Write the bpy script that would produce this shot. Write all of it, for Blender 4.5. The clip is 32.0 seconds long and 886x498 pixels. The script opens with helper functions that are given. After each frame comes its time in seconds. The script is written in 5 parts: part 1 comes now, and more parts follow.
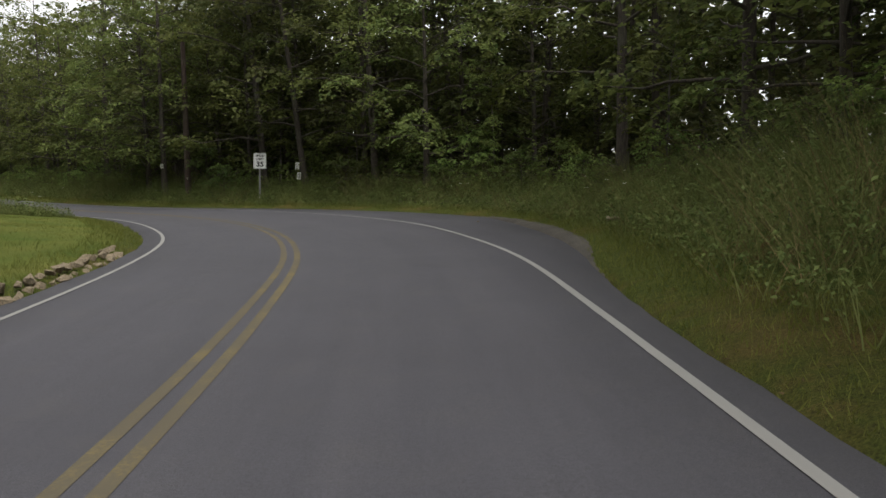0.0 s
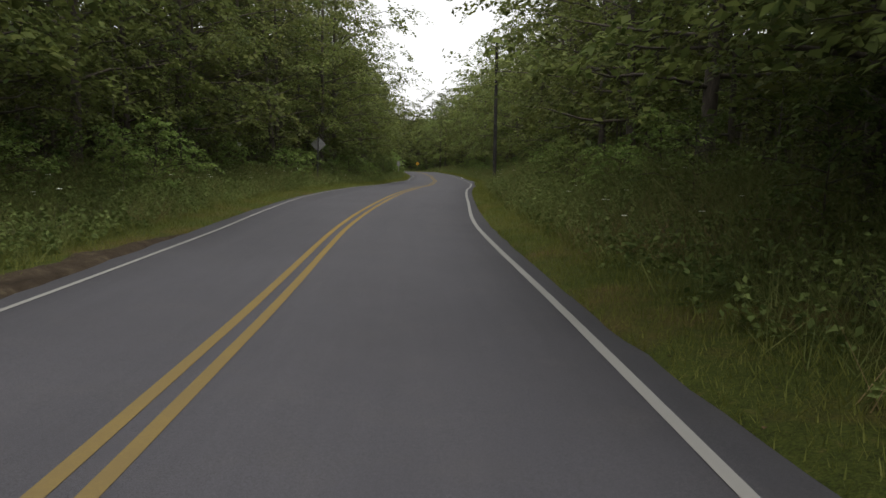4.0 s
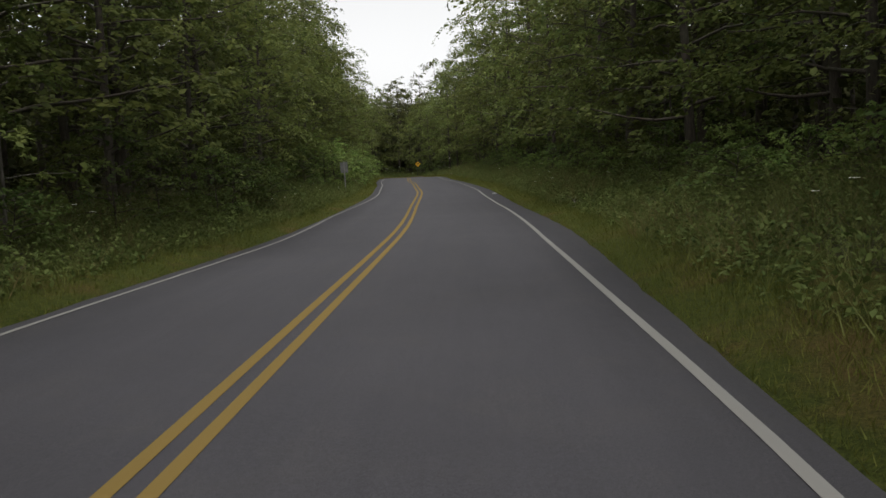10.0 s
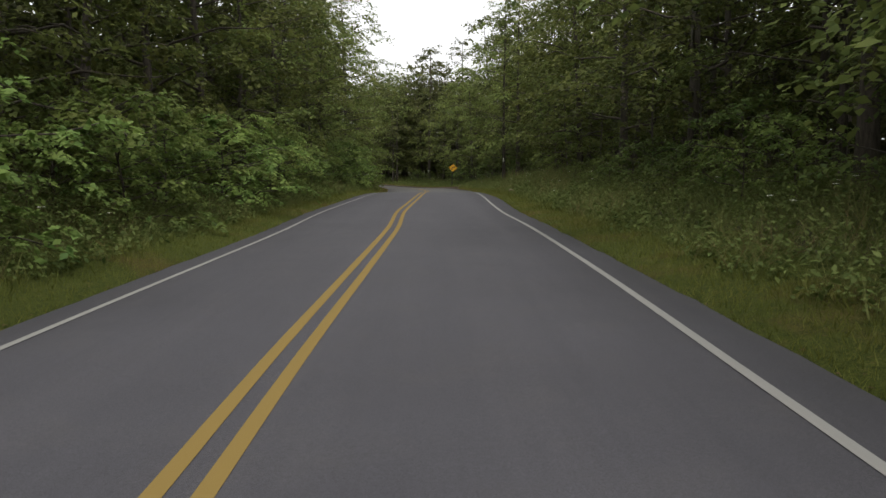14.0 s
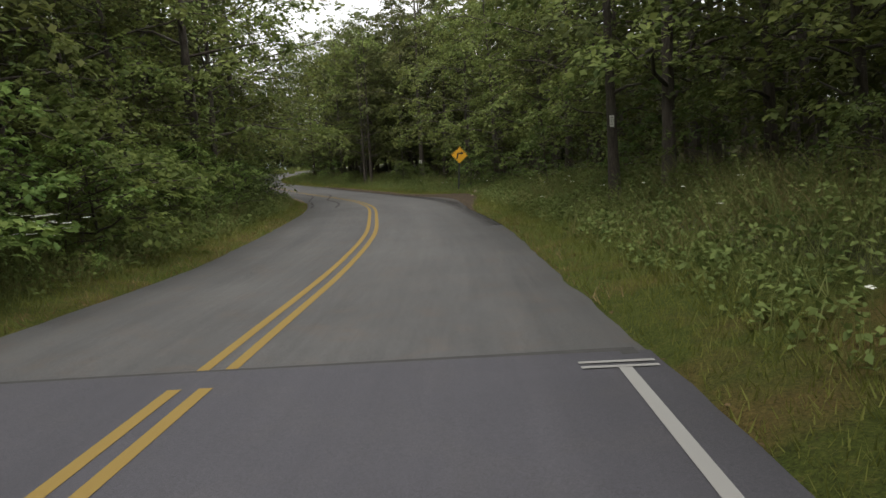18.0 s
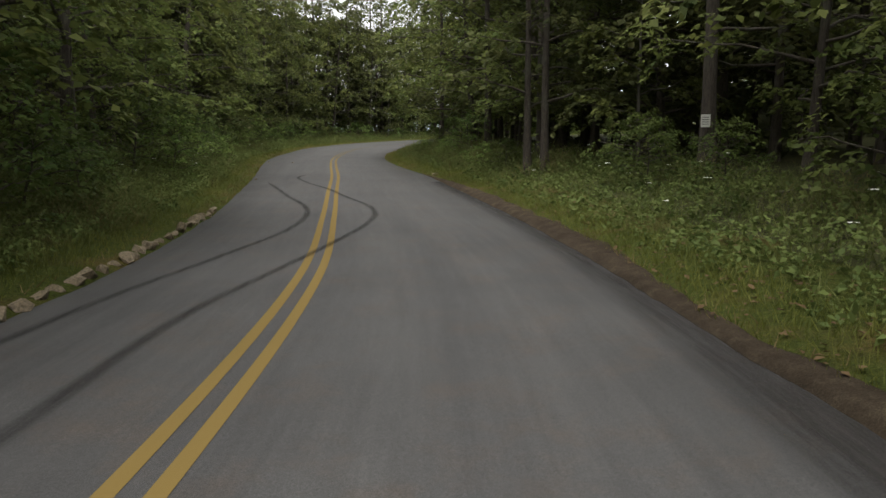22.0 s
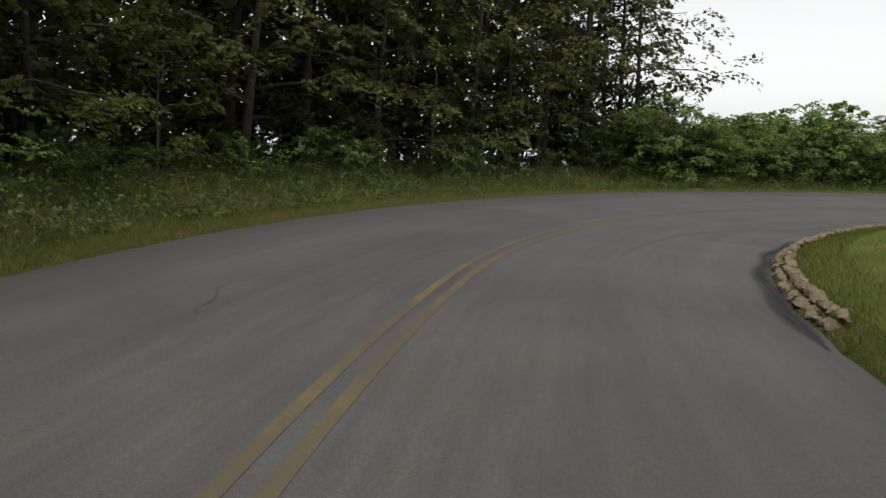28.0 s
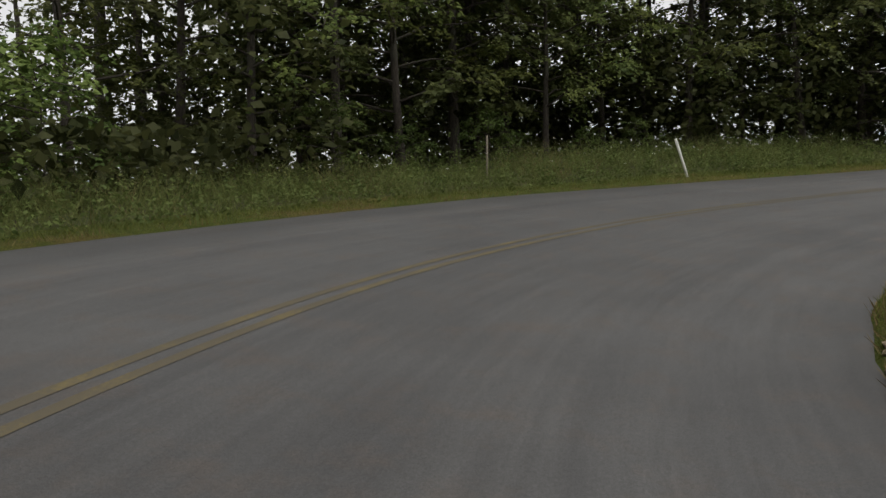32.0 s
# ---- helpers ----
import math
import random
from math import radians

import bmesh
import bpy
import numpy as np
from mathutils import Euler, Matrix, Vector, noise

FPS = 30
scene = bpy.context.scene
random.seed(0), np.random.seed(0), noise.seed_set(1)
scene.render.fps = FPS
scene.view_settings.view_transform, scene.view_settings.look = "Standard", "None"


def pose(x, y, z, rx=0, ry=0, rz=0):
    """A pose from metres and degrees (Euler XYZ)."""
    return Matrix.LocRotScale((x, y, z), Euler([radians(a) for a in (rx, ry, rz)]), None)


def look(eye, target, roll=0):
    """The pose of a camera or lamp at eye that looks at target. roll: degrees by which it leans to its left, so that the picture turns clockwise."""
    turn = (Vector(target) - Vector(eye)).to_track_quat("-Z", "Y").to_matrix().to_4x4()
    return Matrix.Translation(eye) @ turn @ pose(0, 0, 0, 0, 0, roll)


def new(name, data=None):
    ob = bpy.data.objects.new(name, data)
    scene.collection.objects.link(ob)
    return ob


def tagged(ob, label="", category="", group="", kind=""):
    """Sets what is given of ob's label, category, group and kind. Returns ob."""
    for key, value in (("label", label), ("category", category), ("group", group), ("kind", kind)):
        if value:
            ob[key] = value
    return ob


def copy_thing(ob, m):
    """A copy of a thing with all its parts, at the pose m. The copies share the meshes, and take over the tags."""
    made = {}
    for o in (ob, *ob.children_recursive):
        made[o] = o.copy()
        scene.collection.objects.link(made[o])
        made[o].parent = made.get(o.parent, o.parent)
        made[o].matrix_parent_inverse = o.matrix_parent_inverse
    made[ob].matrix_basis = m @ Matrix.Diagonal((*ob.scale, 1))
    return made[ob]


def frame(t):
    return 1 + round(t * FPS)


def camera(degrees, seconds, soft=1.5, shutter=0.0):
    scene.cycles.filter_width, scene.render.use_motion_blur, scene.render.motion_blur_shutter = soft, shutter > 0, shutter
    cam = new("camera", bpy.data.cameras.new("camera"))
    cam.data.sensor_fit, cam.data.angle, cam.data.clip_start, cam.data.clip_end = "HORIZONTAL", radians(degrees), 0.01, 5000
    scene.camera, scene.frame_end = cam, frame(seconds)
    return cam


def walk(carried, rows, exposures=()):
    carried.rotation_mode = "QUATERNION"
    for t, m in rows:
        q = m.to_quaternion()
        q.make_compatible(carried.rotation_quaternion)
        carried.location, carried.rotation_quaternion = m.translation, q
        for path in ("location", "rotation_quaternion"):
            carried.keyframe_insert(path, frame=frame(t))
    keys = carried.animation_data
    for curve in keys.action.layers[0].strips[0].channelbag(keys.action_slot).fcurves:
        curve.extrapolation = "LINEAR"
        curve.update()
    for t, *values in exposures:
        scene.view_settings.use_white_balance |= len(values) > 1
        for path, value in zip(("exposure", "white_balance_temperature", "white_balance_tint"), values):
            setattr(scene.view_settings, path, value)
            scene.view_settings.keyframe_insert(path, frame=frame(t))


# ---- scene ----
cam = camera(58.1, 32.0)
def carried_pose(x, y, z, yaw, pitch, roll):
    a, p = radians(yaw), radians(pitch)
    way = Vector((-math.sin(a) * math.cos(p), math.cos(a) * math.cos(p), math.sin(p)))
    return look((x, y, z), Vector((x, y, z)) + way, roll)


EXPOSURES = [(0.0, 1.33), (3.0, 1.13), (6.0, 1.45), (7.0, 1.33), (8.0, 1.4), (9.0, 1.23), (10.0, 0.95), (11.0, 1.13), (12.0, 1.35), (13.0, 1.23), (16.0, 1.3), (18.0, 1.5), (19.0, 1.43), (20.0, 1.3), (21.0, 1.38), (22.0, 1.55), (23.0, 1.33), (24.0, 1.18), (25.0, 1.51), (28.0, 0.95), (30.0, 0.75), (32.0, 0.7)]
# seconds, place, heading to the left of +y, tilt, lean
PATH = [
    (0, 0.076, 0.000, 1.500, 0.08, -5.58, -1.50),
    (0.5, -0.157, 5.577, 1.533, 3.35, -5.29, -2.10),
    (1, -0.880, 11.105, 1.560, 8.83, -5.61, -1.12),
    (1.5, -2.077, 16.495, 1.578, 15.60, -5.96, -0.06),
    (2, -4.168, 21.495, 1.581, 22.02, -6.64, 1.08),
    (2.5, -6.754, 26.149, 1.566, 28.36, -7.20, 2.10),
    (3, -9.543, 30.673, 1.541, 33.86, -7.65, 1.69),
    (3.5, -12.605, 34.998, 1.521, 38.44, -6.57, 2.66),
    (4, -15.925, 39.056, 1.519, 41.49, -5.82, 1.10),
    (4.5, -19.409, 42.919, 1.536, 43.67, -5.69, 0.26),
    (5, -22.987, 46.657, 1.570, 45.11, -5.63, -0.43),
    (5.5, -26.581, 50.355, 1.618, 45.54, -5.41, -1.42),
    (6, -30.054, 54.160, 1.679, 44.17, -5.23, -1.14),
    (6.5, -33.443, 58.028, 1.740, 43.31, -5.09, -1.87),
    (7, -36.731, 61.925, 1.789, 42.49, -5.62, -2.54),
    (7.5, -39.912, 65.879, 1.811, 42.25, -6.03, -3.93),
    (8, -43.128, 69.728, 1.816, 41.80, -6.20, -4.01),
    (8.5, -46.301, 73.506, 1.795, 41.78, -6.49, -3.96),
    (9, -49.417, 77.483, 1.755, 41.71, -6.95, -2.56),
    (9.5, -52.694, 81.525, 1.716, 42.37, -6.72, -2.55),
    (10, -56.188, 85.609, 1.696, 43.12, -5.85, -2.62),
    (10.5, -59.870, 89.754, 1.694, 43.66, -5.15, -1.35),
    (11, -63.620, 93.902, 1.672, 43.81, -6.34, -0.88),
    (11.5, -67.406, 98.032, 1.636, 44.20, -6.18, -1.58),
    (12, -71.158, 102.303, 1.619, 44.68, -5.73, -1.66),
    (12.5, -75.073, 106.521, 1.619, 45.32, -6.09, -1.22),
    (13, -79.128, 110.620, 1.647, 45.31, -6.30, 0.19),
    (13.5, -83.044, 114.702, 1.716, 45.94, -6.12, 0.63),
    (14, -87.046, 118.594, 1.805, 46.19, -5.42, -0.22),
    (14.5, -91.038, 122.405, 1.892, 46.30, -5.45, -0.54),
    (15, -94.997, 126.175, 1.959, 46.23, -5.66, -0.72),
    (15.5, -98.890, 129.951, 2.007, 46.13, -6.33, -1.05),
    (16, -102.636, 133.827, 2.037, 46.17, -6.35, -1.36),
    (16.5, -106.349, 137.611, 2.072, 46.12, -5.86, -0.59),
    (17, -110.028, 141.402, 2.113, 46.49, -6.02, -0.76),
    (17.5, -113.706, 145.169, 2.154, 46.96, -5.97, -2.00),
    (18, -117.388, 148.927, 2.175, 47.48, -6.37, -3.62),
    (18.5, -121.130, 152.563, 2.127, 47.91, -7.39, -5.03),
    (19, -124.830, 156.281, 2.054, 48.39, -7.61, -4.31),
    (19.5, -128.746, 159.943, 1.980, 50.52, -7.05, -5.07),
    (20, -132.991, 163.364, 1.931, 53.81, -6.45, -5.00),
    (20.5, -137.449, 166.604, 1.906, 55.08, -5.87, -1.37),
    (21, -141.917, 169.806, 1.875, 56.73, -6.77, -0.29),
    (21.5, -146.468, 172.822, 1.805, 58.38, -7.25, 0.72),
    (22, -151.046, 175.691, 1.713, 60.77, -7.85, -0.41),
    (22.5, -155.852, 178.288, 1.642, 63.82, -7.30, -2.08),
    (23, -160.807, 180.610, 1.625, 66.77, -6.34, -1.56),
    (23.5, -165.732, 182.701, 1.658, 69.16, -5.86, -0.78),
    (24, -170.463, 184.676, 1.739, 70.38, -5.31, 0.70),
    (24.5, -175.069, 186.511, 1.844, 71.33, -4.77, 0.07),
    (25, -179.642, 188.293, 1.960, 72.03, -5.64, -1.26),
    (25.5, -184.327, 189.875, 2.069, 71.88, -7.21, -1.43),
    (26, -188.959, 191.758, 2.170, 69.66, -5.47, -0.54),
    (26.5, -193.551, 193.848, 2.258, 67.71, -5.37, 0.11),
    (27, -198.114, 196.088, 2.338, 66.67, -5.44, 0.93),
    (27.5, -202.658, 198.459, 2.415, 65.47, -5.83, 2.48),
    (28, -207.167, 200.985, 2.492, 61.06, -5.93, 2.23),
    (28.5, -211.295, 203.873, 2.564, 55.24, -5.48, 2.42),
    (29, -215.076, 206.998, 2.621, 48.62, -5.52, 0.58),
    (29.5, -218.215, 210.430, 2.645, 41.46, -5.41, -0.79),
    (30, -220.639, 214.151, 2.642, 32.83, -5.77, -0.83),
    (30.5, -222.524, 218.440, 2.646, 23.89, -6.26, -0.42),
    (31, -223.590, 222.984, 2.662, 14.26, -6.65, -0.52),
    (31.5, -224.083, 227.337, 2.687, 3.34, -5.77, -1.50),
    (32, -223.462, 231.431, 2.708, -8.80, -4.62, -2.50),
]
walk(cam, [(t, carried_pose(*row)) for t, *row in PATH], EXPOSURES)

# ---- light ----
world = bpy.data.worlds.new("overcast_sky")
world.use_nodes = True
wn = world.node_tree
sky = wn.nodes.new("ShaderNodeTexSky")
sky.sky_type = 'NISHITA'
sky.sun_disc = False
sky.sun_elevation, sky.sun_rotation = radians(74), radians(135)
sky.air_density, sky.dust_density, sky.ozone_density = 1.0, 1.5, 1.0
dull = wn.nodes.new("ShaderNodeHueSaturation")
dull.inputs["Saturation"].default_value = 0.03
wn.links.new(sky.outputs[0], dull.inputs["Color"])
wn.links.new(dull.outputs[0], wn.nodes["Background"].inputs[0])
wn.nodes["Background"].inputs[1].default_value = 0.10
scene.world = world
sun_data = bpy.data.lights.new("sun", "SUN")
sun_data.energy, sun_data.angle, sun_data.color = 1.5, radians(50), (1.0, 0.97, 0.90)
sun = new("sun", sun_data)
sun.matrix_world = look((0, 0, 60), (-10, 10, 10))


# ---- materials ----
def material(name, build):
    m = bpy.data.materials.new(name)
    m.use_nodes = True
    nt = m.node_tree
    build(nt, nt.nodes["Principled BSDF"], nt.nodes["Material Output"])
    return m


def node(nt, kind, **values):
    n = nt.nodes.new(kind)
    for key, value in values.items():
        n.inputs[key.replace("_", " ")].default_value = value
    return n


def noise_fac(nt, scale, detail=6.0, rough=0.6, vector=None):
    n = node(nt, "ShaderNodeTexNoise", Scale=scale, Detail=detail, Roughness=rough)
    if vector is not None:
        nt.links.new(vector, n.inputs["Vector"])
    return n.outputs["Fac"]


def ramp(nt, fac, *stops):
    r = nt.nodes.new("ShaderNodeValToRGB")
    e = r.color_ramp.elements
    while len(e) < len(stops):
        e.new(0.5)
    for el, (p, c) in zip(e, stops):
        el.position, el.color = p, (*c, 1)
    nt.links.new(fac, r.inputs[0])
    return r.outputs[0]


def mix(nt, fac, a, b, mode='MIX'):
    m = nt.nodes.new("ShaderNodeMix")
    m.data_type, m.blend_type = 'RGBA', mode
    for sock, v in ((m.inputs[0], fac), (m.inputs[6], a), (m.inputs[7], b)):
        if isinstance(v, (int, float)):
            sock.default_value = v
        elif isinstance(v, tuple):
            sock.default_value = (*v, 1)
        else:
            nt.links.new(v, sock)
    return m.outputs[2]


def bump(nt, bsdf, fac, strength, distance):
    b = node(nt, "ShaderNodeBump", Strength=strength, Distance=distance)
    nt.links.new(fac, b.inputs["Height"])
    nt.links.new(b.outputs[0], bsdf.inputs["Normal"])


def place(nt):
    return nt.nodes.new("ShaderNodeTexCoord").outputs["Object"]


def along(nt, name, sx, sy):
    """Coordinates that follow the road, stretched along it."""
    uv = nt.nodes.new("ShaderNodeUVMap")
    uv.uv_map = name
    mp = node(nt, "ShaderNodeMapping")
    mp.inputs["Scale"].default_value = (sx, sy, 1)
    nt.links.new(uv.outputs[0], mp.inputs[0])
    return mp.outputs[0]


def asphalt(base, dark, warm, wear, streaky):
    def build(nt, bsdf, out):
        p = place(nt)
        grain = noise_fac(nt, 170, 3, 0.75, p)
        chips = noise_fac(nt, 46, 4, 0.7, p)
        broad = noise_fac(nt, 0.35, 5, 0.6, p)
        blotch = noise_fac(nt, 1.7, 8, 0.72, p)
        lanes = noise_fac(nt, 1.0, 6, 0.65, along(nt, "along", 0.05, 1.5))
        drag = noise_fac(nt, 1.0, 8, 0.75, along(nt, "along", 0.45, 7.0))
        c = ramp(nt, broad, (0.3, dark), (0.7, base))
        c = mix(nt, ramp(nt, blotch, (0.50, (0, 0, 0)), (0.72, (wear, wear, wear))), c, warm)
        lo, hi = 1 - streaky, 1 + streaky
        c = mix(nt, 1.0, c, ramp(nt, lanes, (0.34, (lo, lo, lo)), (0.66, (hi, hi * 0.99, hi * 0.97))), 'MULTIPLY')
        c = mix(nt, 1.0, c, ramp(nt, drag, (0.36, (1 - 0.8 * streaky,) * 3), (0.64, (1 + 0.7 * streaky,) * 3)), 'MULTIPLY')
        speck = ramp(nt, grain, (0.36, (0.62, 0.62, 0.62)), (0.64, (1.38, 1.38, 1.38)))
        c = mix(nt, 1.0, c, speck, 'MULTIPLY')
        c = mix(nt, 1.0, c, ramp(nt, chips, (0.36, (0.86, 0.86, 0.86)), (0.68, (1.16, 1.15, 1.13))), 'MULTIPLY')
        nt.links.new(c, bsdf.inputs["Base Color"])
        bsdf.inputs["Roughness"].default_value = 0.82
        bsdf.inputs["Specular IOR Level"].default_value = 0.35
        bump(nt, bsdf, grain, 0.4, 0.005)
    return build


def worn_mark(name, colour, strength):
    """Rubber or tar rubbed thin: full in the middle, broken up and lost at its edges."""
    def build(nt, bsdf, out):
        uv = nt.nodes.new("ShaderNodeUVMap")
        uv.uv_map = "across"
        xyz = nt.nodes.new("ShaderNodeSeparateXYZ")
        nt.links.new(uv.outputs[0], xyz.inputs[0])
        edge = ramp(nt, xyz.outputs[1], (0.02, (0, 0, 0)), (0.38, (1, 1, 1)), (0.62, (1, 1, 1)), (0.98, (0, 0, 0)))
        patchy = ramp(nt, noise_fac(nt, 1.0, 6, 0.7, along(nt, "along", 0.8, 14.0)), (0.30, (0.35, 0.35, 0.35)), (0.62, (1, 1, 1)))
        grain = ramp(nt, noise_fac(nt, 90, 3, 0.7, place(nt)), (0.36, (0.55, 0.55, 0.55)), (0.6, (1, 1, 1)))
        k = mix(nt, 1.0, mix(nt, 1.0, edge, patchy, 'MULTIPLY'), grain, 'MULTIPLY')
        k = mix(nt, 1.0, k, (strength, strength, strength), 'MULTIPLY')
        bsdf.inputs["Base Color"].default_value = (*colour, 1)
        bsdf.inputs["Roughness"].default_value = 0.75
        bsdf.inputs["Specular IOR Level"].default_value = 0.15
        clear_ = nt.nodes.new("ShaderNodeBsdfTransparent")
        ms = nt.nodes.new("ShaderNodeMixShader")
        nt.links.new(k, ms.inputs[0])
        nt.links.new(clear_.outputs[0], ms.inputs[1])
        nt.links.new(bsdf.outputs[0], ms.inputs[2])
        nt.links.new(ms.outputs[0], out.inputs[0])
    return material(name, build)


ASPHALT_NEW = material("asphalt_dark", asphalt((0.0470, 0.0462, 0.0560), (0.0380, 0.0372, 0.0452), (0.054, 0.0515, 0.0560), 0.5, 0.07))
ASPHALT_OLD = material("asphalt_worn", asphalt((0.0655, 0.0650, 0.0665), (0.0460, 0.0456, 0.0470), (0.068, 0.0550, 0.0470), 0.75, 0.14))
ASPHALT_SHOULDER = material("asphalt_patch", asphalt((0.037, 0.035, 0.033), (0.028, 0.027, 0.026), (0.044, 0.039, 0.034), 0.6, 0.12))


def paint(colour, under, cover):
    def build(nt, bsdf, out):
        p = place(nt)
        f = noise_fac(nt, 38, 8, 0.75, p)
        g = noise_fac(nt, 1.3, 5, 0.6, p)
        s = nt.nodes.new("ShaderNodeMath")
        s.operation = 'ADD'
        nt.links.new(f, s.inputs[0])
        nt.links.new(g, s.inputs[1])
        k = ramp(nt, s.outputs[0], (cover - 0.12, (1, 1, 1)), (cover + 0.10, (0, 0, 0)))
        nt.links.new(mix(nt, k, under, colour), bsdf.inputs["Base Color"])
        bsdf.inputs["Roughness"].default_value = 0.9
        bsdf.inputs["Specular IOR Level"].default_value = 0.15
        bump(nt, bsdf, noise_fac(nt, 220, 3, 0.7, p), 0.3, 0.003)
    return build


def yellow_paint(nt, bsdf, out):
    """Thick on the straights, dusty and rubbed thin round the first bend and the hairpin."""
    p = place(nt)
    s_ = nt.nodes.new("ShaderNodeMath")
    s_.operation = 'ADD'
    nt.links.new(noise_fac(nt, 38, 8, 0.75, p), s_.inputs[0])
    nt.links.new(noise_fac(nt, 1.3, 5, 0.6, p), s_.inputs[1])
    fresh = mix(nt, ramp(nt, s_.outputs[0], (1.02, (1, 1, 1)), (1.30, (0, 0, 0))), (0.060, 0.054, 0.048), (0.168, 0.116, 0.036))
    faded = mix(nt, ramp(nt, s_.outputs[0], (0.80, (1, 1, 1)), (1.42, (0, 0, 0))), (0.078, 0.067, 0.047), (0.116, 0.093, 0.045))
    xyz = nt.nodes.new("ShaderNodeSeparateXYZ")
    nt.links.new(along(nt, "along", 0.0025, 1.0), xyz.inputs[0])
    where = ramp(nt, xyz.outputs[0], (0.060, (1, 1, 1)), (0.160, (0, 0, 0)), (0.640, (0, 0, 0)), (0.760, (1, 1, 1)))
    nt.links.new(mix(nt, where, fresh, faded), bsdf.inputs["Base Color"])
    bsdf.inputs["Roughness"].default_value = 0.9
    bsdf.inputs["Specular IOR Level"].default_value = 0.15
    bump(nt, bsdf, noise_fac(nt, 220, 3, 0.7, p), 0.3, 0.003)


YELLOW = material("yellow_paint", yellow_paint)
WHITE_LINE = material("white_road_paint", paint((0.180, 0.177, 0.170), (0.063, 0.063, 0.063), 0.0))
for n in WHITE_LINE.node_tree.nodes:
    if n.bl_idname == "ShaderNodeValToRGB":
        n.color_ramp.elements[0].position, n.color_ramp.elements[1].position = 1.05, 1.32
        n.color_ramp.elements[0].color, n.color_ramp.elements[1].color = (1, 1, 1, 1), (0, 0, 0, 1)


def leaf_material(name, low, high, gloss=0.5, glow=0.45):
    def build(nt, bsdf, out):
        geo = nt.nodes.new("ShaderNodeNewGeometry")
        info = nt.nodes.new("ShaderNodeObjectInfo")
        # sprays of paler and darker leaves, and every leaf by itself
        spray = ramp(nt, noise_fac(nt, 1.1, 3, 0.6, geo.outputs["Position"]), (0.36, (0, 0, 0)), (0.64, (1, 1, 1)))
        c = mix(nt, geo.outputs["Random Per Island"], low, high)
        c = mix(nt, spray, mix(nt, 0.5, c, low), mix(nt, 0.55, c, high))
        hue = node(nt, "ShaderNodeHueSaturation")
        shift = nt.nodes.new("ShaderNodeMapRange")
        shift.inputs[3].default_value, shift.inputs[4].default_value = 0.72, 1.25
        nt.links.new(info.outputs["Random"], shift.inputs[0])
        nt.links.new(shift.outputs[0], hue.inputs["Value"])
        tone = nt.nodes.new("ShaderNodeMapRange")
        tone.inputs[3].default_value, tone.inputs[4].default_value = 0.485, 0.512
        nt.links.new(info.outputs["Random"], tone.inputs[0])
        nt.links.new(tone.outputs[0], hue.inputs["Hue"])
        nt.links.new(c, hue.inputs["Color"])
        nt.links.new(hue.outputs[0], bsdf.inputs["Base Color"])
        bsdf.inputs["Roughness"].default_value = gloss
        bsdf.inputs["Specular IOR Level"].default_value = 0.07
        tr = nt.nodes.new("ShaderNodeBsdfTranslucent")
        nt.links.new(hue.outputs[0], tr.inputs["Color"])
        ms = nt.nodes.new("ShaderNodeMixShader")
        ms.inputs[0].default_value = glow
        nt.links.new(bsdf.outputs[0], ms.inputs[1])
        nt.links.new(tr.outputs[0], ms.inputs[2])
        nt.links.new(ms.outputs[0], out.inputs[0])
    return material(name, build)


LEAF_EDGE = leaf_material("leaf_maple", (0.0451, 0.0681, 0.0232), (0.1840, 0.2079, 0.0607))
LEAF_WOOD = leaf_material("leaf_oak", (0.0446, 0.0582, 0.0243), (0.1396, 0.1516, 0.0544))
# darker copy of the oak leaf: the deep wood's shade put into its colour
LEAF_WOOD_SHADED = leaf_material("leaf_oak_shaded", (0.0299, 0.0390, 0.0163), (0.0897, 0.0975, 0.0350))
LEAF_SHRUB = leaf_material("leaf_shrub", (0.0407, 0.0684, 0.0207), (0.1244, 0.1612, 0.0448))
LEAF_BUSH = leaf_material("leaf_bush", (0.0724, 0.1210, 0.0333), (0.2246, 0.2822, 0.0800))
LEAF_SUMAC = leaf_material("leaf_sumac", (0.0825, 0.1300, 0.0350), (0.2313, 0.2812, 0.0775))
GRASS = leaf_material("grass_blade", (0.0616, 0.0814, 0.0238), (0.1716, 0.1782, 0.0637), 0.6, 0.3)
MOWN = leaf_material("mown_grass_blade", (0.0900, 0.1250, 0.0270), (0.1950, 0.2080, 0.0540), 0.6, 0.3)
LAWN_BLADE = leaf_material("lawn_blade", (0.0640, 0.0860, 0.0190), (0.1500, 0.1480, 0.0390), 0.6, 0.3)
WEED = leaf_material("weed_leaf", (0.0528, 0.0828, 0.0249), (0.1548, 0.1944, 0.0604), 0.6, 0.3)
STRAW = leaf_material("dry_grass", (0.14, 0.108, 0.050), (0.25, 0.195, 0.095), 0.7, 0.25)
PETAL = leaf_material("white_blossom", (0.62, 0.62, 0.56), (0.80, 0.80, 0.74), 0.7, 0.3)


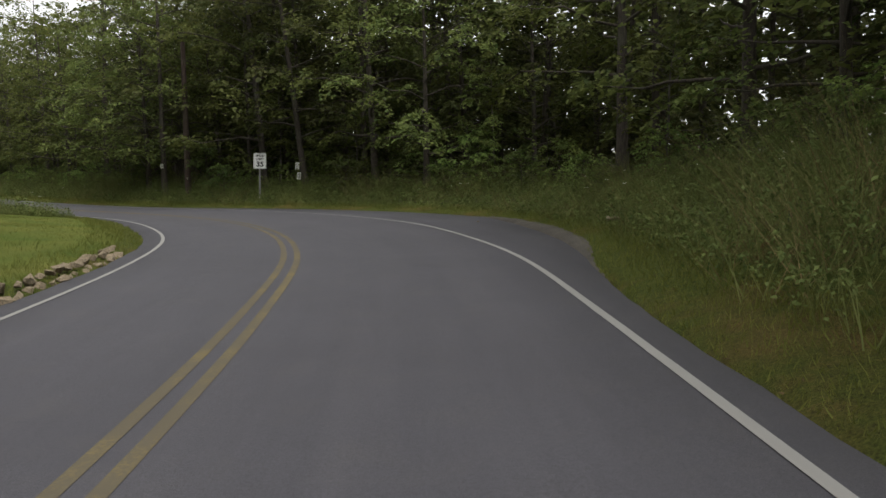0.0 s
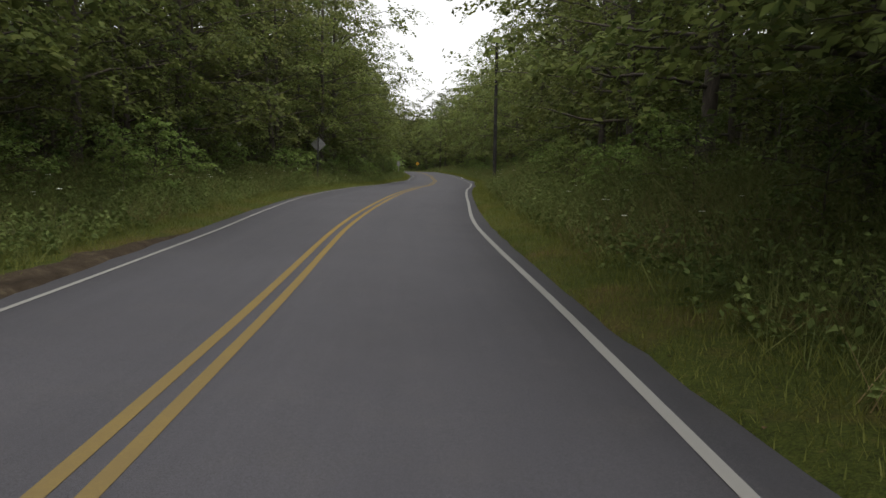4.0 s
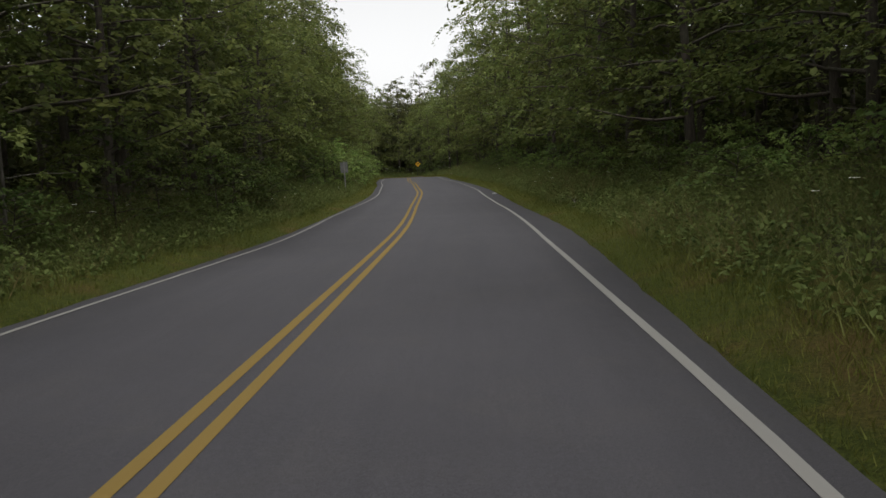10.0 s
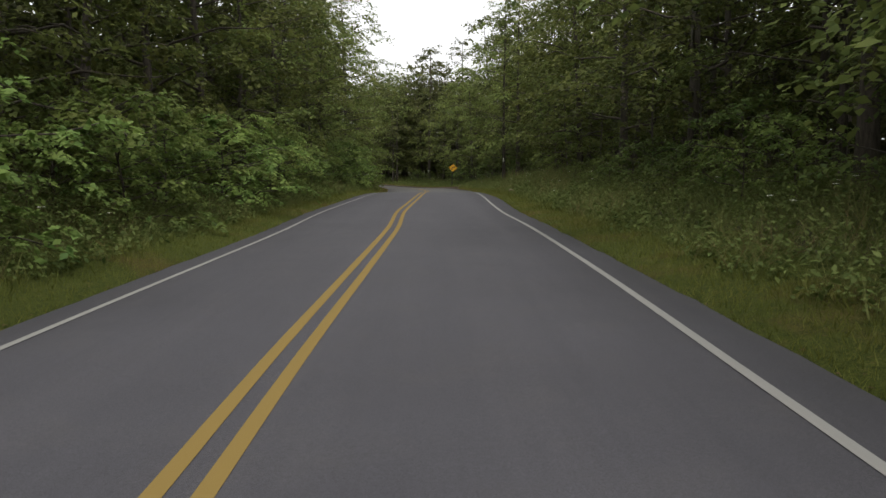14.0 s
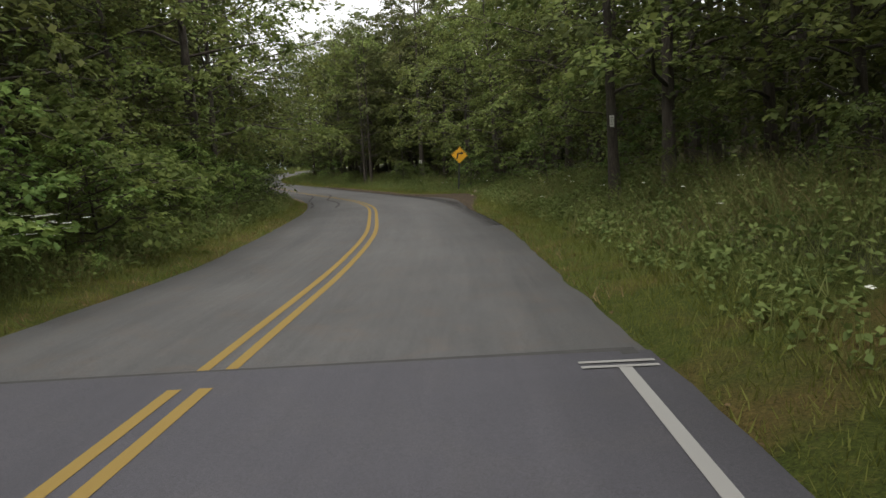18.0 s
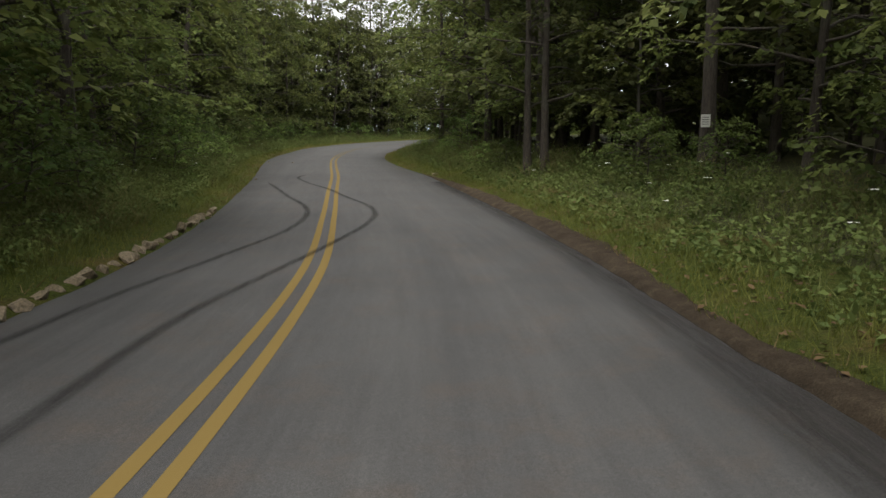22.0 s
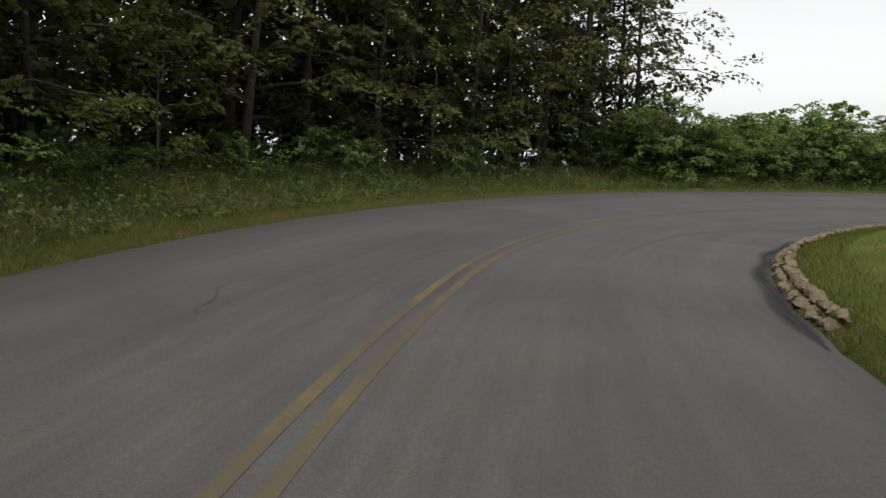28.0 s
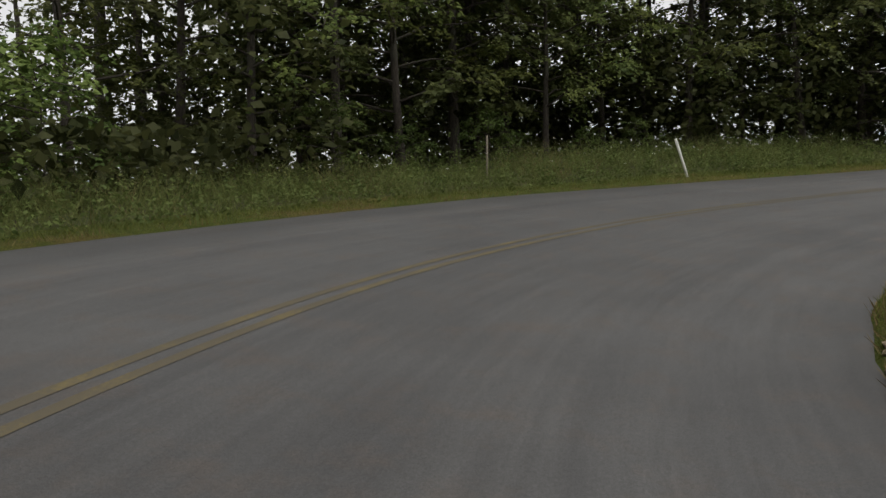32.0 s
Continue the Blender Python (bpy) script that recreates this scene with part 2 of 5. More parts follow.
def bark(low, high):
    def build(nt, bsdf, out):
        p = place(nt)
        mp = node(nt, "ShaderNodeMapping")
        mp.inputs["Scale"].default_value = (9, 9, 1.6)
        nt.links.new(p, mp.inputs[0])
        f = noise_fac(nt, 2.6, 8, 0.7, mp.outputs[0])
        g = noise_fac(nt, 0.8, 4, 0.6, p)
        c = ramp(nt, f, (0.35, low), (0.68, high))
        c = mix(nt, ramp(nt, g, (0.5, (0, 0, 0)), (0.75, (0.5, 0.5, 0.5))), c, (0.10, 0.11, 0.075))
        nt.links.new(c, bsdf.inputs["Base Color"])
        bsdf.inputs["Roughness"].default_value = 0.95
        bump(nt, bsdf, f, 0.8, 0.03)
    return build


BARK = material("bark_brown", bark((0.026, 0.020, 0.016), (0.085, 0.070, 0.055)))
BARK_GREY = material("bark_grey", bark((0.05, 0.044, 0.038), (0.15, 0.135, 0.118)))
POLE_BROWN = material("brown_pole_wood", bark((0.030, 0.020, 0.016), (0.085, 0.058, 0.044)))
POLE_WOOD = material("creosoted_wood", bark((0.010, 0.009, 0.009), (0.022, 0.018, 0.017)))


def soil(nt, bsdf, out):
    p = place(nt)
    f = noise_fac(nt, 6, 9, 0.72, p)
    g = noise_fac(nt, 0.3, 4, 0.6, p)
    c = ramp(nt, f, (0.32, (0.022, 0.024, 0.011)), (0.55, (0.042, 0.042, 0.018)), (0.75, (0.080, 0.060, 0.032)))
    c = mix(nt, ramp(nt, g, (0.45, (0, 0, 0)), (0.7, (0.8, 0.8, 0.8))), c, (0.040, 0.050, 0.017))
    nt.links.new(c, bsdf.inputs["Base Color"])
    bsdf.inputs["Roughness"].default_value = 1.0
    bsdf.inputs["Specular IOR Level"].default_value = 0.1
    bump(nt, bsdf, f, 0.9, 0.06)


GROUND = material("forest_floor", soil)


def verge_soil(nt, bsdf, out):
    p = place(nt)
    fine = noise_fac(nt, 42, 6, 0.75, p)
    f = noise_fac(nt, 9, 9, 0.75, p)
    g = noise_fac(nt, 0.55, 5, 0.65, p)
    c = ramp(nt, f, (0.33, (0.034, 0.046, 0.011)), (0.56, (0.066, 0.080, 0.017)), (0.74, (0.120, 0.098, 0.040)))
    c = mix(nt, ramp(nt, g, (0.50, (0, 0, 0)), (0.66, (0.7, 0.7, 0.7))), c, (0.110, 0.074, 0.030))
    c = mix(nt, 1.0, c, ramp(nt, fine, (0.36, (0.45, 0.48, 0.45)), (0.62, (1.35, 1.32, 1.2))), 'MULTIPLY')
    nt.links.new(c, bsdf.inputs["Base Color"])
    bsdf.inputs["Roughness"].default_value = 1.0
    bsdf.inputs["Specular IOR Level"].default_value = 0.1
    bump(nt, bsdf, fine, 1.0, 0.05)


VERGE = material("verge_turf", verge_soil)


def lawn_soil(nt, bsdf, out):
    p = place(nt)
    fine = noise_fac(nt, 55, 6, 0.75, p)
    g = noise_fac(nt, 0.7, 5, 0.65, p)
    c = ramp(nt, g, (0.35, (0.058, 0.084, 0.016)), (0.68, (0.108, 0.112, 0.028)))
    c = mix(nt, 1.0, c, ramp(nt, fine, (0.36, (0.5, 0.52, 0.5)), (0.62, (1.3, 1.3, 1.2))), 'MULTIPLY')
    nt.links.new(c, bsdf.inputs["Base Color"])
    bsdf.inputs["Roughness"].default_value = 1.0
    bsdf.inputs["Specular IOR Level"].default_value = 0.1
    bump(nt, bsdf, fine, 1.0, 0.03)


LAWN = material("lawn_turf", lawn_soil)


def dirt_soil(nt, bsdf, out):
    p = place(nt)
    fine = noise_fac(nt, 60, 6, 0.75, p)
    g = noise_fac(nt, 3.0, 7, 0.7, p)
    c = ramp(nt, g, (0.35, (0.030, 0.022, 0.016)), (0.55, (0.055, 0.042, 0.030)), (0.72, (0.100, 0.080, 0.056)))
    c = mix(nt, 1.0, c, ramp(nt, fine, (0.36, (0.55, 0.55, 0.55)), (0.64, (1.4, 1.38, 1.3))), 'MULTIPLY')
    nt.links.new(c, bsdf.inputs["Base Color"])
    bsdf.inputs["Roughness"].default_value = 1.0
    bsdf.inputs["Specular IOR Level"].default_value = 0.1
    bump(nt, bsdf, fine, 1.0, 0.03)


DIRT = material("gravelly_dirt", dirt_soil)


def gravel_soil(nt, bsdf, out):
    p = place(nt)
    cells = node(nt, "ShaderNodeTexVoronoi", Scale=38.0)
    nt.links.new(p, cells.inputs["Vector"])
    g = noise_fac(nt, 1.6, 7, 0.7, p)
    c = ramp(nt, g, (0.35, (0.042, 0.036, 0.029)), (0.65, (0.090, 0.080, 0.064)))
    c = mix(nt, 1.0, c, ramp(nt, cells.outputs["Distance"], (0.1, (1.35, 1.33, 1.28)), (0.55, (0.45, 0.45, 0.45))), 'MULTIPLY')
    nt.links.new(c, bsdf.inputs["Base Color"])
    bsdf.inputs["Roughness"].default_value = 1.0
    bump(nt, bsdf, cells.outputs["Distance"], -0.8, 0.02)


GRAVEL = material("grey_gravel", gravel_soil)


def plain(name, colour, rough=0.6, metal=0.0, vary=0.25, scale=14.0, relief=0.0):
    def build(nt, bsdf, out):
        p = place(nt)
        f = noise_fac(nt, scale, 6, 0.65, p)
        lo = tuple(c * (1 - vary) for c in colour)
        hi = tuple(min(1, c * (1 + vary)) for c in colour)
        nt.links.new(ramp(nt, f, (0.3, lo), (0.7, hi)), bsdf.inputs["Base Color"])
        bsdf.inputs["Roughness"].default_value, bsdf.inputs["Metallic"].default_value = rough, metal
        if relief:
            bump(nt, bsdf, f, 0.7, relief)
    return material(name, build)


SIGN_WHITE = plain("sign_white", (0.62, 0.63, 0.60), 0.5, 0, 0.06, 3)
SIGN_BLACK = plain("sign_black", (0.015, 0.015, 0.015), 0.5, 0, 0.1, 5)
SIGN_YELLOW = plain("sign_yellow", (0.66, 0.34, 0.012), 0.45, 0, 0.08, 3)
SIGN_BACK = plain("bare_aluminium", (0.17, 0.17, 0.17), 0.6, 0.3, 0.25, 6)
STEEL = plain("galvanised_steel", (0.23, 0.23, 0.225), 0.55, 0.6, 0.2, 20)
RUST = plain("dark_steel_post", (0.045, 0.045, 0.042), 0.7, 0.2, 0.35, 25)
STONE = plain("pale_stone", (0.155, 0.122, 0.080), 0.95, 0, 0.55, 9, 0.04)
ROCK = plain("sandy_rock", (0.200, 0.160, 0.110), 0.95, 0, 0.4, 7, 0.03)
NOTICE = plain("paper_notice", (0.55, 0.55, 0.50), 0.8, 0, 0.12, 10)
LITTER = plain("crushed_can", (0.45, 0.46, 0.46), 0.4, 0.5, 0.35, 30)
TAR = worn_mark("tar_black", (0.016, 0.016, 0.019), 0.95)
SHOULDER_WEAR = worn_mark("dark_shoulder", (0.030, 0.028, 0.027), 0.85)
SKID = worn_mark("tyre_mark", (0.016, 0.0155, 0.015), 0.62)
SCUFF = worn_mark("tyre_scuff", (0.018, 0.0175, 0.017), 0.22)
CRACK = plain("crack_dark", (0.022, 0.021, 0.020), 0.95, 0, 0.3, 9)
DEADLEAF = leaf_material("fallen_leaf", (0.055, 0.034, 0.018), (0.140, 0.095, 0.050), 0.8, 0.1)
# pale blue stands in for the haze before the ridge
RIDGE = plain("hillside_haze_tint", (0.36, 0.42, 0.46), 1.0, 0, 0.08, 0.004)
TIMBER = plain("weathered_timber", (0.14, 0.12, 0.09), 0.9, 0, 0.3, 12, 0.01)
GREEN_PLASTIC = plain("green_plastic", (0.02, 0.28, 0.12), 0.4, 0, 0.1, 9)

# ---- the road's line: station along it, x, y, height ----
APPROACH = [
    (-22.0, -0.11, -22.27, -0.0), (-16.0, -1.07, -16.15, -0.0), (-10.0, -1.42, -10.04, -0.0),
    (-4.0, -1.57, -4.04, 0.0), (2.0, -1.7, 1.97, 0.02), (8.0, -1.99, 7.8, 0.04),
    (14.0, -2.61, 13.64, 0.07), (20.0, -4.07, 19.23, 0.08), (26.0, -6.49, 24.62, 0.07),
    (32.0, -9.76, 29.62, 0.05), (38.0, -13.52, 34.22, 0.03), (44.0, -17.54, 38.56, 0.02),
    (50.0, -21.62, 42.88, 0.05),
]
STRAIGHT = [
    (62.5, -30.31, 51.92, 0.16), (75.0, -38.58, 61.41, 0.29), (87.5, -46.53, 71.01, 0.3),
    (100.0, -54.35, 80.78, 0.22), (112.5, -62.44, 90.21, 0.18), (125.0, -70.7, 99.65, 0.13),
    (137.5, -79.17, 108.69, 0.15), (143.75, -83.45, 113.26, 0.21), (150.0, -87.76, 117.75, 0.3),
    (156.25, -92.28, 122.05, 0.4), (162.5, -96.82, 126.36, 0.47),
]
FAR_STRAIGHT = [
    (168.75, -101.42, 130.68, 0.52), (175.0, -106.04, 134.86, 0.56), (181.25, -110.54, 139.22, 0.6),
    (187.5, -114.98, 143.61, 0.65), (193.75, -119.42, 147.93, 0.66), (200.0, -123.9, 152.31, 0.6),
    (206.5, -128.58, 156.78, 0.51), (213.0, -133.29, 160.98, 0.45), (219.5, -138.31, 164.98, 0.41),
]
SECOND_BEND = [
    (226.0, -143.44, 168.91, 0.36), (232.5, -148.78, 172.53, 0.27), (239.0, -154.26, 175.86, 0.18),
    (245.5, -159.94, 178.82, 0.14), (252.0, -165.88, 181.36, 0.17), (258.5, -171.89, 183.82, 0.26),
    (265.0, -177.89, 186.29, 0.4), (271.5, -183.9, 188.6, 0.55), (278.0, -190.01, 191.05, 0.68),
    (284.5, -195.96, 193.78, 0.79), (291.0, -201.78, 196.74, 0.89), (297.5, -207.53, 199.93, 1.0),
]
HAIRPIN = [
    (304.0, -212.91, 203.78, 1.1), (310.5, -217.88, 208.26, 1.17), (317.0, -222.04, 213.64, 1.23),
    (323.5, -225.03, 219.92, 1.32), (330.0, -226.46, 226.72, 1.41), (336.5, -225.61, 233.94, 1.55),
    (343.0, -222.39, 240.64, 1.73), (349.5, -217.01, 245.69, 1.92), (356.0, -210.67, 248.88, 2.08),
    (362.5, -204.29, 250.93, 2.24), (369.0, -198.06, 252.78, 2.39),
]
KNOTS = np.array(APPROACH + STRAIGHT + FAR_STRAIGHT + SECOND_BEND + HAIRPIN)


def glide(ts, values, t):
    """A smooth curve through the rows of values at ts."""
    ts, values, t = np.asarray(ts, float), np.asarray(values, float), np.asarray(t, float)
    slope = np.gradient(values, ts, axis=0)
    i = np.clip(np.searchsorted(ts, t) - 1, 0, len(ts) - 2)
    h = (ts[i + 1] - ts[i])[:, None]
    u = ((t - ts[i]) / (ts[i + 1] - ts[i]))[:, None]
    return ((2 * u**3 - 3 * u**2 + 1) * values[i] + (u**3 - 2 * u**2 + u) * h * slope[i]
            + (-2 * u**3 + 3 * u**2) * values[i + 1] + (u**3 - u**2) * h * slope[i + 1])


FINE = np.arange(-22, 369, 0.5)
AXIS = glide(KNOTS[:, 0], KNOTS[:, 1:], FINE)
WAY = np.gradient(AXIS[:, :2], axis=0)
WAY /= np.linalg.norm(WAY, axis=1)[:, None]
LEFT = np.stack([-WAY[:, 1], WAY[:, 0]], 1)


def table(rows):
    rows = np.array(rows, float)
    at = lambda s: np.interp(s, rows[:, 0], rows[:, 1])
    return lambda s: (at(np.asarray(s) - 1.6) + 2 * at(s) + at(np.asarray(s) + 1.6)) / 4


# distances from the centre line, to the left positive
white_right = table([(-22, -3.49), (6, -3.54), (12, -3.72), (17, -3.77), (21, -3.95), (27, -3.79), (33, -3.72), (38, -3.11), (44, -3.04), (63, -3.01), (70, -3.1), (90, -3.01), (101, -3), (109, -3.22),
                    (121, -3.16), (133, -3.28), (145, -3.13), (160, -3.27), (177, -3.28), (199, -3.18)])
white_left = table([(-22, 2.52), (6, 2.53), (13, 2.63), (19, 2.49), (25, 2.49), (30, 2.29), (33, 2.14), (40, 2.19), (49, 2.44), (60, 2.44), (72, 3.13), (80, 3.32), (92, 3.32), (102, 3.12),
                    (113, 3.14), (123, 2.72), (133, 2.85), (145, 2.46), (165, 2.35), (179, 2.46), (199, 2.68)])
edge_right = table([(-22, -3.89), (6, -3.91), (9, -4.14), (11, -4.41), (14, -5.09), (19, -5.96), (22, -6.75), (25, -6.54), (29, -5.93), (32, -5.63), (36, -4.82), (40, -4), (45, -3.59), (50, -3.28),
                    (63, -3.36), (90, -3.3), (108, -3.42), (122, -3.94), (144, -3.9), (165, -3.77), (184, -3.9), (193, -3.64), (204, -3.33), (219, -3.42), (239, -3.48), (252, -3.73), (258, -3.63), (264, -3.39),
                    (271, -2.84), (277, -2.65), (284, -2.76), (292, -3.31), (304, -3.65), (309, -3.85), (314, -4.02), (320, -4.13), (327, -3.79), (333, -3.9), (341, -4.7), (372, -4.7)])
edge_left = table([(-22, 2.92), (6, 2.93), (12, 3.03), (19, 2.89), (25, 3.04), (32, 2.59), (42, 2.64), (60, 2.89), (72, 3.43), (92, 3.62), (113, 3.39), (123, 3.07), (145, 2.86), (165, 2.75),
                    (179, 2.91), (196, 3.12), (207, 2.73), (213, 2.91), (222, 2.77), (233, 2.65), (244, 2.37), (253, 2.33), (259, 2.59), (274, 3.2), (281, 3.5), (290, 3.79), (304, 4.3), (312, 4.6),
                    (324, 4.7), (345, 4.5), (372, 4.2)])
bank = table([(-22, 0), (290, 0), (304, 0.02), (311, 0.04), (318, 0.065), (324, 0.085), (335, 0.10), (350, 0.10), (369, 0.06)])
# rise of the ground beyond the road's edges, per metre, and how far it goes on rising
rise_right = table([(-22, 0.30), (10, 0.26), (20, 0.10), (45, 0.12), (60, 0.16), (110, 0.15), (160, 0.14), (205, 0.16), (225, 0.10), (262, 0.12), (285, 0.08), (300, 0.12), (345, 0.14), (369, 0.1)])
rise_left = table([(-22, 0.10), (35, 0.09), (60, 0.09), (95, 0.12), (200, 0.10), (250, 0.08), (285, 0.09), (310, 0.04), (335, 0.03), (350, 0.06), (357, 0.13), (369, 0.13)])


def stationed(x, y):
    """Station, distance to the left of the centre line, and the road's height there, for arrays of places."""
    x, y = np.atleast_1d(np.asarray(x, float)), np.atleast_1d(np.asarray(y, float))
    s, d, z = np.empty(len(x)), np.empty(len(x)), np.empty(len(x))
    for a in range(0, len(x), 4000):
        b = slice(a, a + 4000)
        far = (x[b, None] - AXIS[None, :, 0]) ** 2 + (y[b, None] - AXIS[None, :, 1]) ** 2
        i = far.argmin(1)
        side = (x[b] - AXIS[i, 0]) * LEFT[i, 0] + (y[b] - AXIS[i, 1]) * LEFT[i, 1]
        s[b], d[b], z[b] = FINE[i], np.where(side < 0, -1, 1) * np.sqrt(far[np.arange(len(i)), i]), AXIS[i, 2]
    return s, d, z


# the paved mouth of a dirt track
apron = table([(-22, 0), (221, 0), (226, 0.35), (230, 0.8), (233, 0.9), (236, 0.6), (240, 0.15), (244, 0), (369, 0)])


def height(x, y):
    """The ground's height, beside the road and away from it."""
    s, d, z = stationed(x, y)
    el, er = edge_left(s), edge_right(s) - apron(s)
    tilt = bank(s)
    outl, outr = np.maximum(d - el, 0), np.maximum(er - d, 0)
    on = np.clip(d, er, el)
    up = rise_left(s) * np.minimum(outl, 9) + 0.02 * np.maximum(outl - 9, 0) + rise_right(s) * np.minimum(outr, 6) + 0.03 * np.maximum(outr - 6, 0)
    down = np.where((s > 330) & (s < 341) & (outl > 10), 0.06 * (outl - 10), 0)
    rough = np.array([noise.noise((px * 0.35, py * 0.35, 0.0)) for px, py in zip(np.atleast_1d(x), np.atleast_1d(y))])
    soft = np.clip((outl + outr - 0.8) / 2.5, 0, 1)
    return z + tilt * on + up - np.minimum(down, 9) + 0.10 * rough * soft


def at_station(s, d):
    """Place on the ground at a station and a distance to the left of the centre line."""
    i = int(np.clip(round((s + 22) / 0.5), 0, len(FINE) - 1))
    x, y = AXIS[i, 0] + LEFT[i, 0] * d, AXIS[i, 1] + LEFT[i, 1] * d
    return x, y, float(height([x], [y])[0])


def mesh(name, verts, faces, mat, smooth=False):
    me = bpy.data.meshes.new(name)
    me.from_pydata([tuple(v) for v in verts] if not isinstance(verts, list) else verts, [], faces)
    me.materials.append(mat)
    if smooth:
        me.polygons.foreach_set("use_smooth", [True] * len(me.polygons))
    me.update()
    return me


def quads(name, verts, mat):
    """A mesh of loose quads: verts is an array (n, 4, 3)."""
    n = len(verts)
    me = bpy.data.meshes.new(name)
    me.vertices.add(4 * n)
    me.vertices.foreach_set("co", np.ascontiguousarray(verts, np.float32).ravel())
    me.loops.add(4 * n)
    me.loops.foreach_set("vertex_index", np.arange(4 * n, dtype=np.int32))
    me.polygons.add(n)
    me.polygons.foreach_set("loop_start", np.arange(0, 4 * n, 4, dtype=np.int32))
    me.polygons.foreach_set("loop_total", np.full(n, 4, np.int32))
    me.materials.append(mat)
    me.update(calc_edges=True)
    return me


def part(name, me, parent=None, label=""):
    """Links a mesh, or a bmesh already turned into one, as an object under a thing or part."""
    ob = new(name, me)
    if parent is not None:
        ob.parent = parent
    if label:
        ob["label"] = label
    return ob


def strip(name, stations, offsets, lifts, mat):
    """A sheet along the road: columns at offsets(s), lifted over the road's cross-slope."""
    st = np.asarray(stations, float)
    base = np.stack([np.interp(st, FINE, AXIS[:, k]) for k in range(3)], 1)
    lf = np.stack([np.interp(st, FINE, LEFT[:, k]) for k in range(2)], 1)
    tilt = bank(st)
    cols = []
    for off, lift in zip(offsets, lifts):
        d = off(st) if callable(off) else np.full(len(st), off)
        l = lift(st) if callable(lift) else lift
        cols.append(np.stack([base[:, 0] + lf[:, 0] * d, base[:, 1] + lf[:, 1] * d, base[:, 2] + tilt * d + l], 1))
    n, k = len(st), len(cols)
    verts = np.stack(cols, 1).reshape(-1, 3)
    faces = [(i * k + j, i * k + j + 1, (i + 1) * k + j + 1, (i + 1) * k + j) for i in range(n - 1) for j in range(k - 1)]
    me = mesh(name, verts.tolist(), faces, mat, True)
    # two sets of coordinates: station and distance in metres, and station and share of the width
    loops = np.empty(len(me.loops), np.int32)
    me.loops.foreach_get("vertex_index", loops)
    side = np.stack([off(st) if callable(off) else np.full(n, off) for off in offsets], 1).ravel()
    share = np.tile(np.linspace(0, 1, k), n)
    for layer, across in (("along", side), ("across", share)):
        uv = me.uv_layers.new(name=layer)
        uv.data.foreach_set("uv", np.stack([np.repeat(st, k)[loops], across[loops]], 1).astype(np.float32).ravel())
    return me


def wobble(f, amount, seed):
    """An edge that is a little ragged."""
    return lambda s: f(s) + amount * np.array([noise.noise((float(a) * 0.9, seed, 0.0)) + 0.6 * noise.noise((float(a) * 3.1, seed, 5.0)) for a in s])


# ---- road ----
SEAM = 199.0
# bare dirt between pavement and grass
bare_right = table([(-22, 0), (11, 0), (14, 0.35), (17, 0.5), (20, 0.35), (23, 0), (219, 0), (224, 0.4), (229, 1.1), (233, 1.2), (237, 0.5), (243, 0.15), (247, 0.45), (251, 0.4), (256, 0.45), (262, 0.2), (266, 0), (369, 0)])
bare_left = table([(-22, 0), (46, 0), (50, 0.6), (55, 0.55), (59, 0), (240, 0), (242, 0.4), (253, 0.4), (255, 0), (369, 0)])
ragged_right, ragged_left = wobble(lambda s: edge_right(s) - apron(s), 0.05, 1.0), wobble(edge_left, 0.05, 7.0)
outer_r, outer_l = (lambda s: ragged_right(s) - 0.05), (lambda s: ragged_left(s) + 0.05)
crown = [(outer_l), ragged_left, lambda s: 0.6 * edge_left(s), 0.0, lambda s: 0.6 * edge_right(s), ragged_right, outer_r]
for name, a, b, mat, lab in (("road", -22, SEAM, ASPHALT_NEW, "smooth dark asphalt country road with fresh lines"),
                             ("road", SEAM, 368, ASPHALT_OLD, "worn grey-brown asphalt road after the paving seam")):
    lift = 0.02 if a < 0 else 0.0
    road = tagged(new(name, strip(name, np.arange(a, b + 0.01, 0.5), crown, [-0.3, lift, lift + 0.012, lift + 0.018, lift + 0.012, lift, -0.3], mat)), lab, "road", kind="structure")


def road_top(s, d):
    """How far the cambered asphalt stands over the plain cross-slope."""
    k = np.abs(d) / np.where(np.asarray(d) > 0, edge_left(s), -edge_right(s))
    up = np.where(k < 0.6, 0.018 - 0.010 * k, 0.012 * np.clip((1 - k) / 0.4, 0, 1))
    return up + np.where(np.asarray(s) < SEAM, 0.02, 0.0)


def line(name, a, b, f, width, mat, lift, lab, step=0.5):
    half = width / 2
    me = strip(name, np.arange(a, b + 0.01, step), [lambda s: f(s) + half, lambda s: f(s) - half], [lambda s: road_top(s, f(s) + half) + lift, lambda s: road_top(s, f(s) - half) + lift], mat)
    return tagged(new(name, me), lab, "road marking", kind="structure")


zero = lambda s: 0 * s
# the painted line strays from the middle of the road
drift = table([(-22, -0.14), (0, -0.12), (8, -0.09), (12, -0.05), (24, 0), (25, 0.01), (36, 0), (48, 0.02), (55, 0.01), (60, -0), (72, -0.05), (84, -0.08), (95, -0.07), (96, -0.07),
                    (108, -0.03), (112, -0.02), (120, 0.04), (132, 0.07), (140, 0.11), (144, 0.11), (156, 0.06), (168, -0.07), (180, -0.1), (192, -0.08), (200, -0.08), (204, -0.1), (216, -0.07), (228, -0.06),
                    (236, -0.07), (240, -0.06), (252, -0.03), (260, -0.02), (264, -0.02), (276, -0.03), (288, -0.02), (290, -0.01), (303, 0.04), (313, 0.17), (321.5, 0.22), (330, 0.2), (337, 0.1), (343, -0.05),
                    (369, 0)])
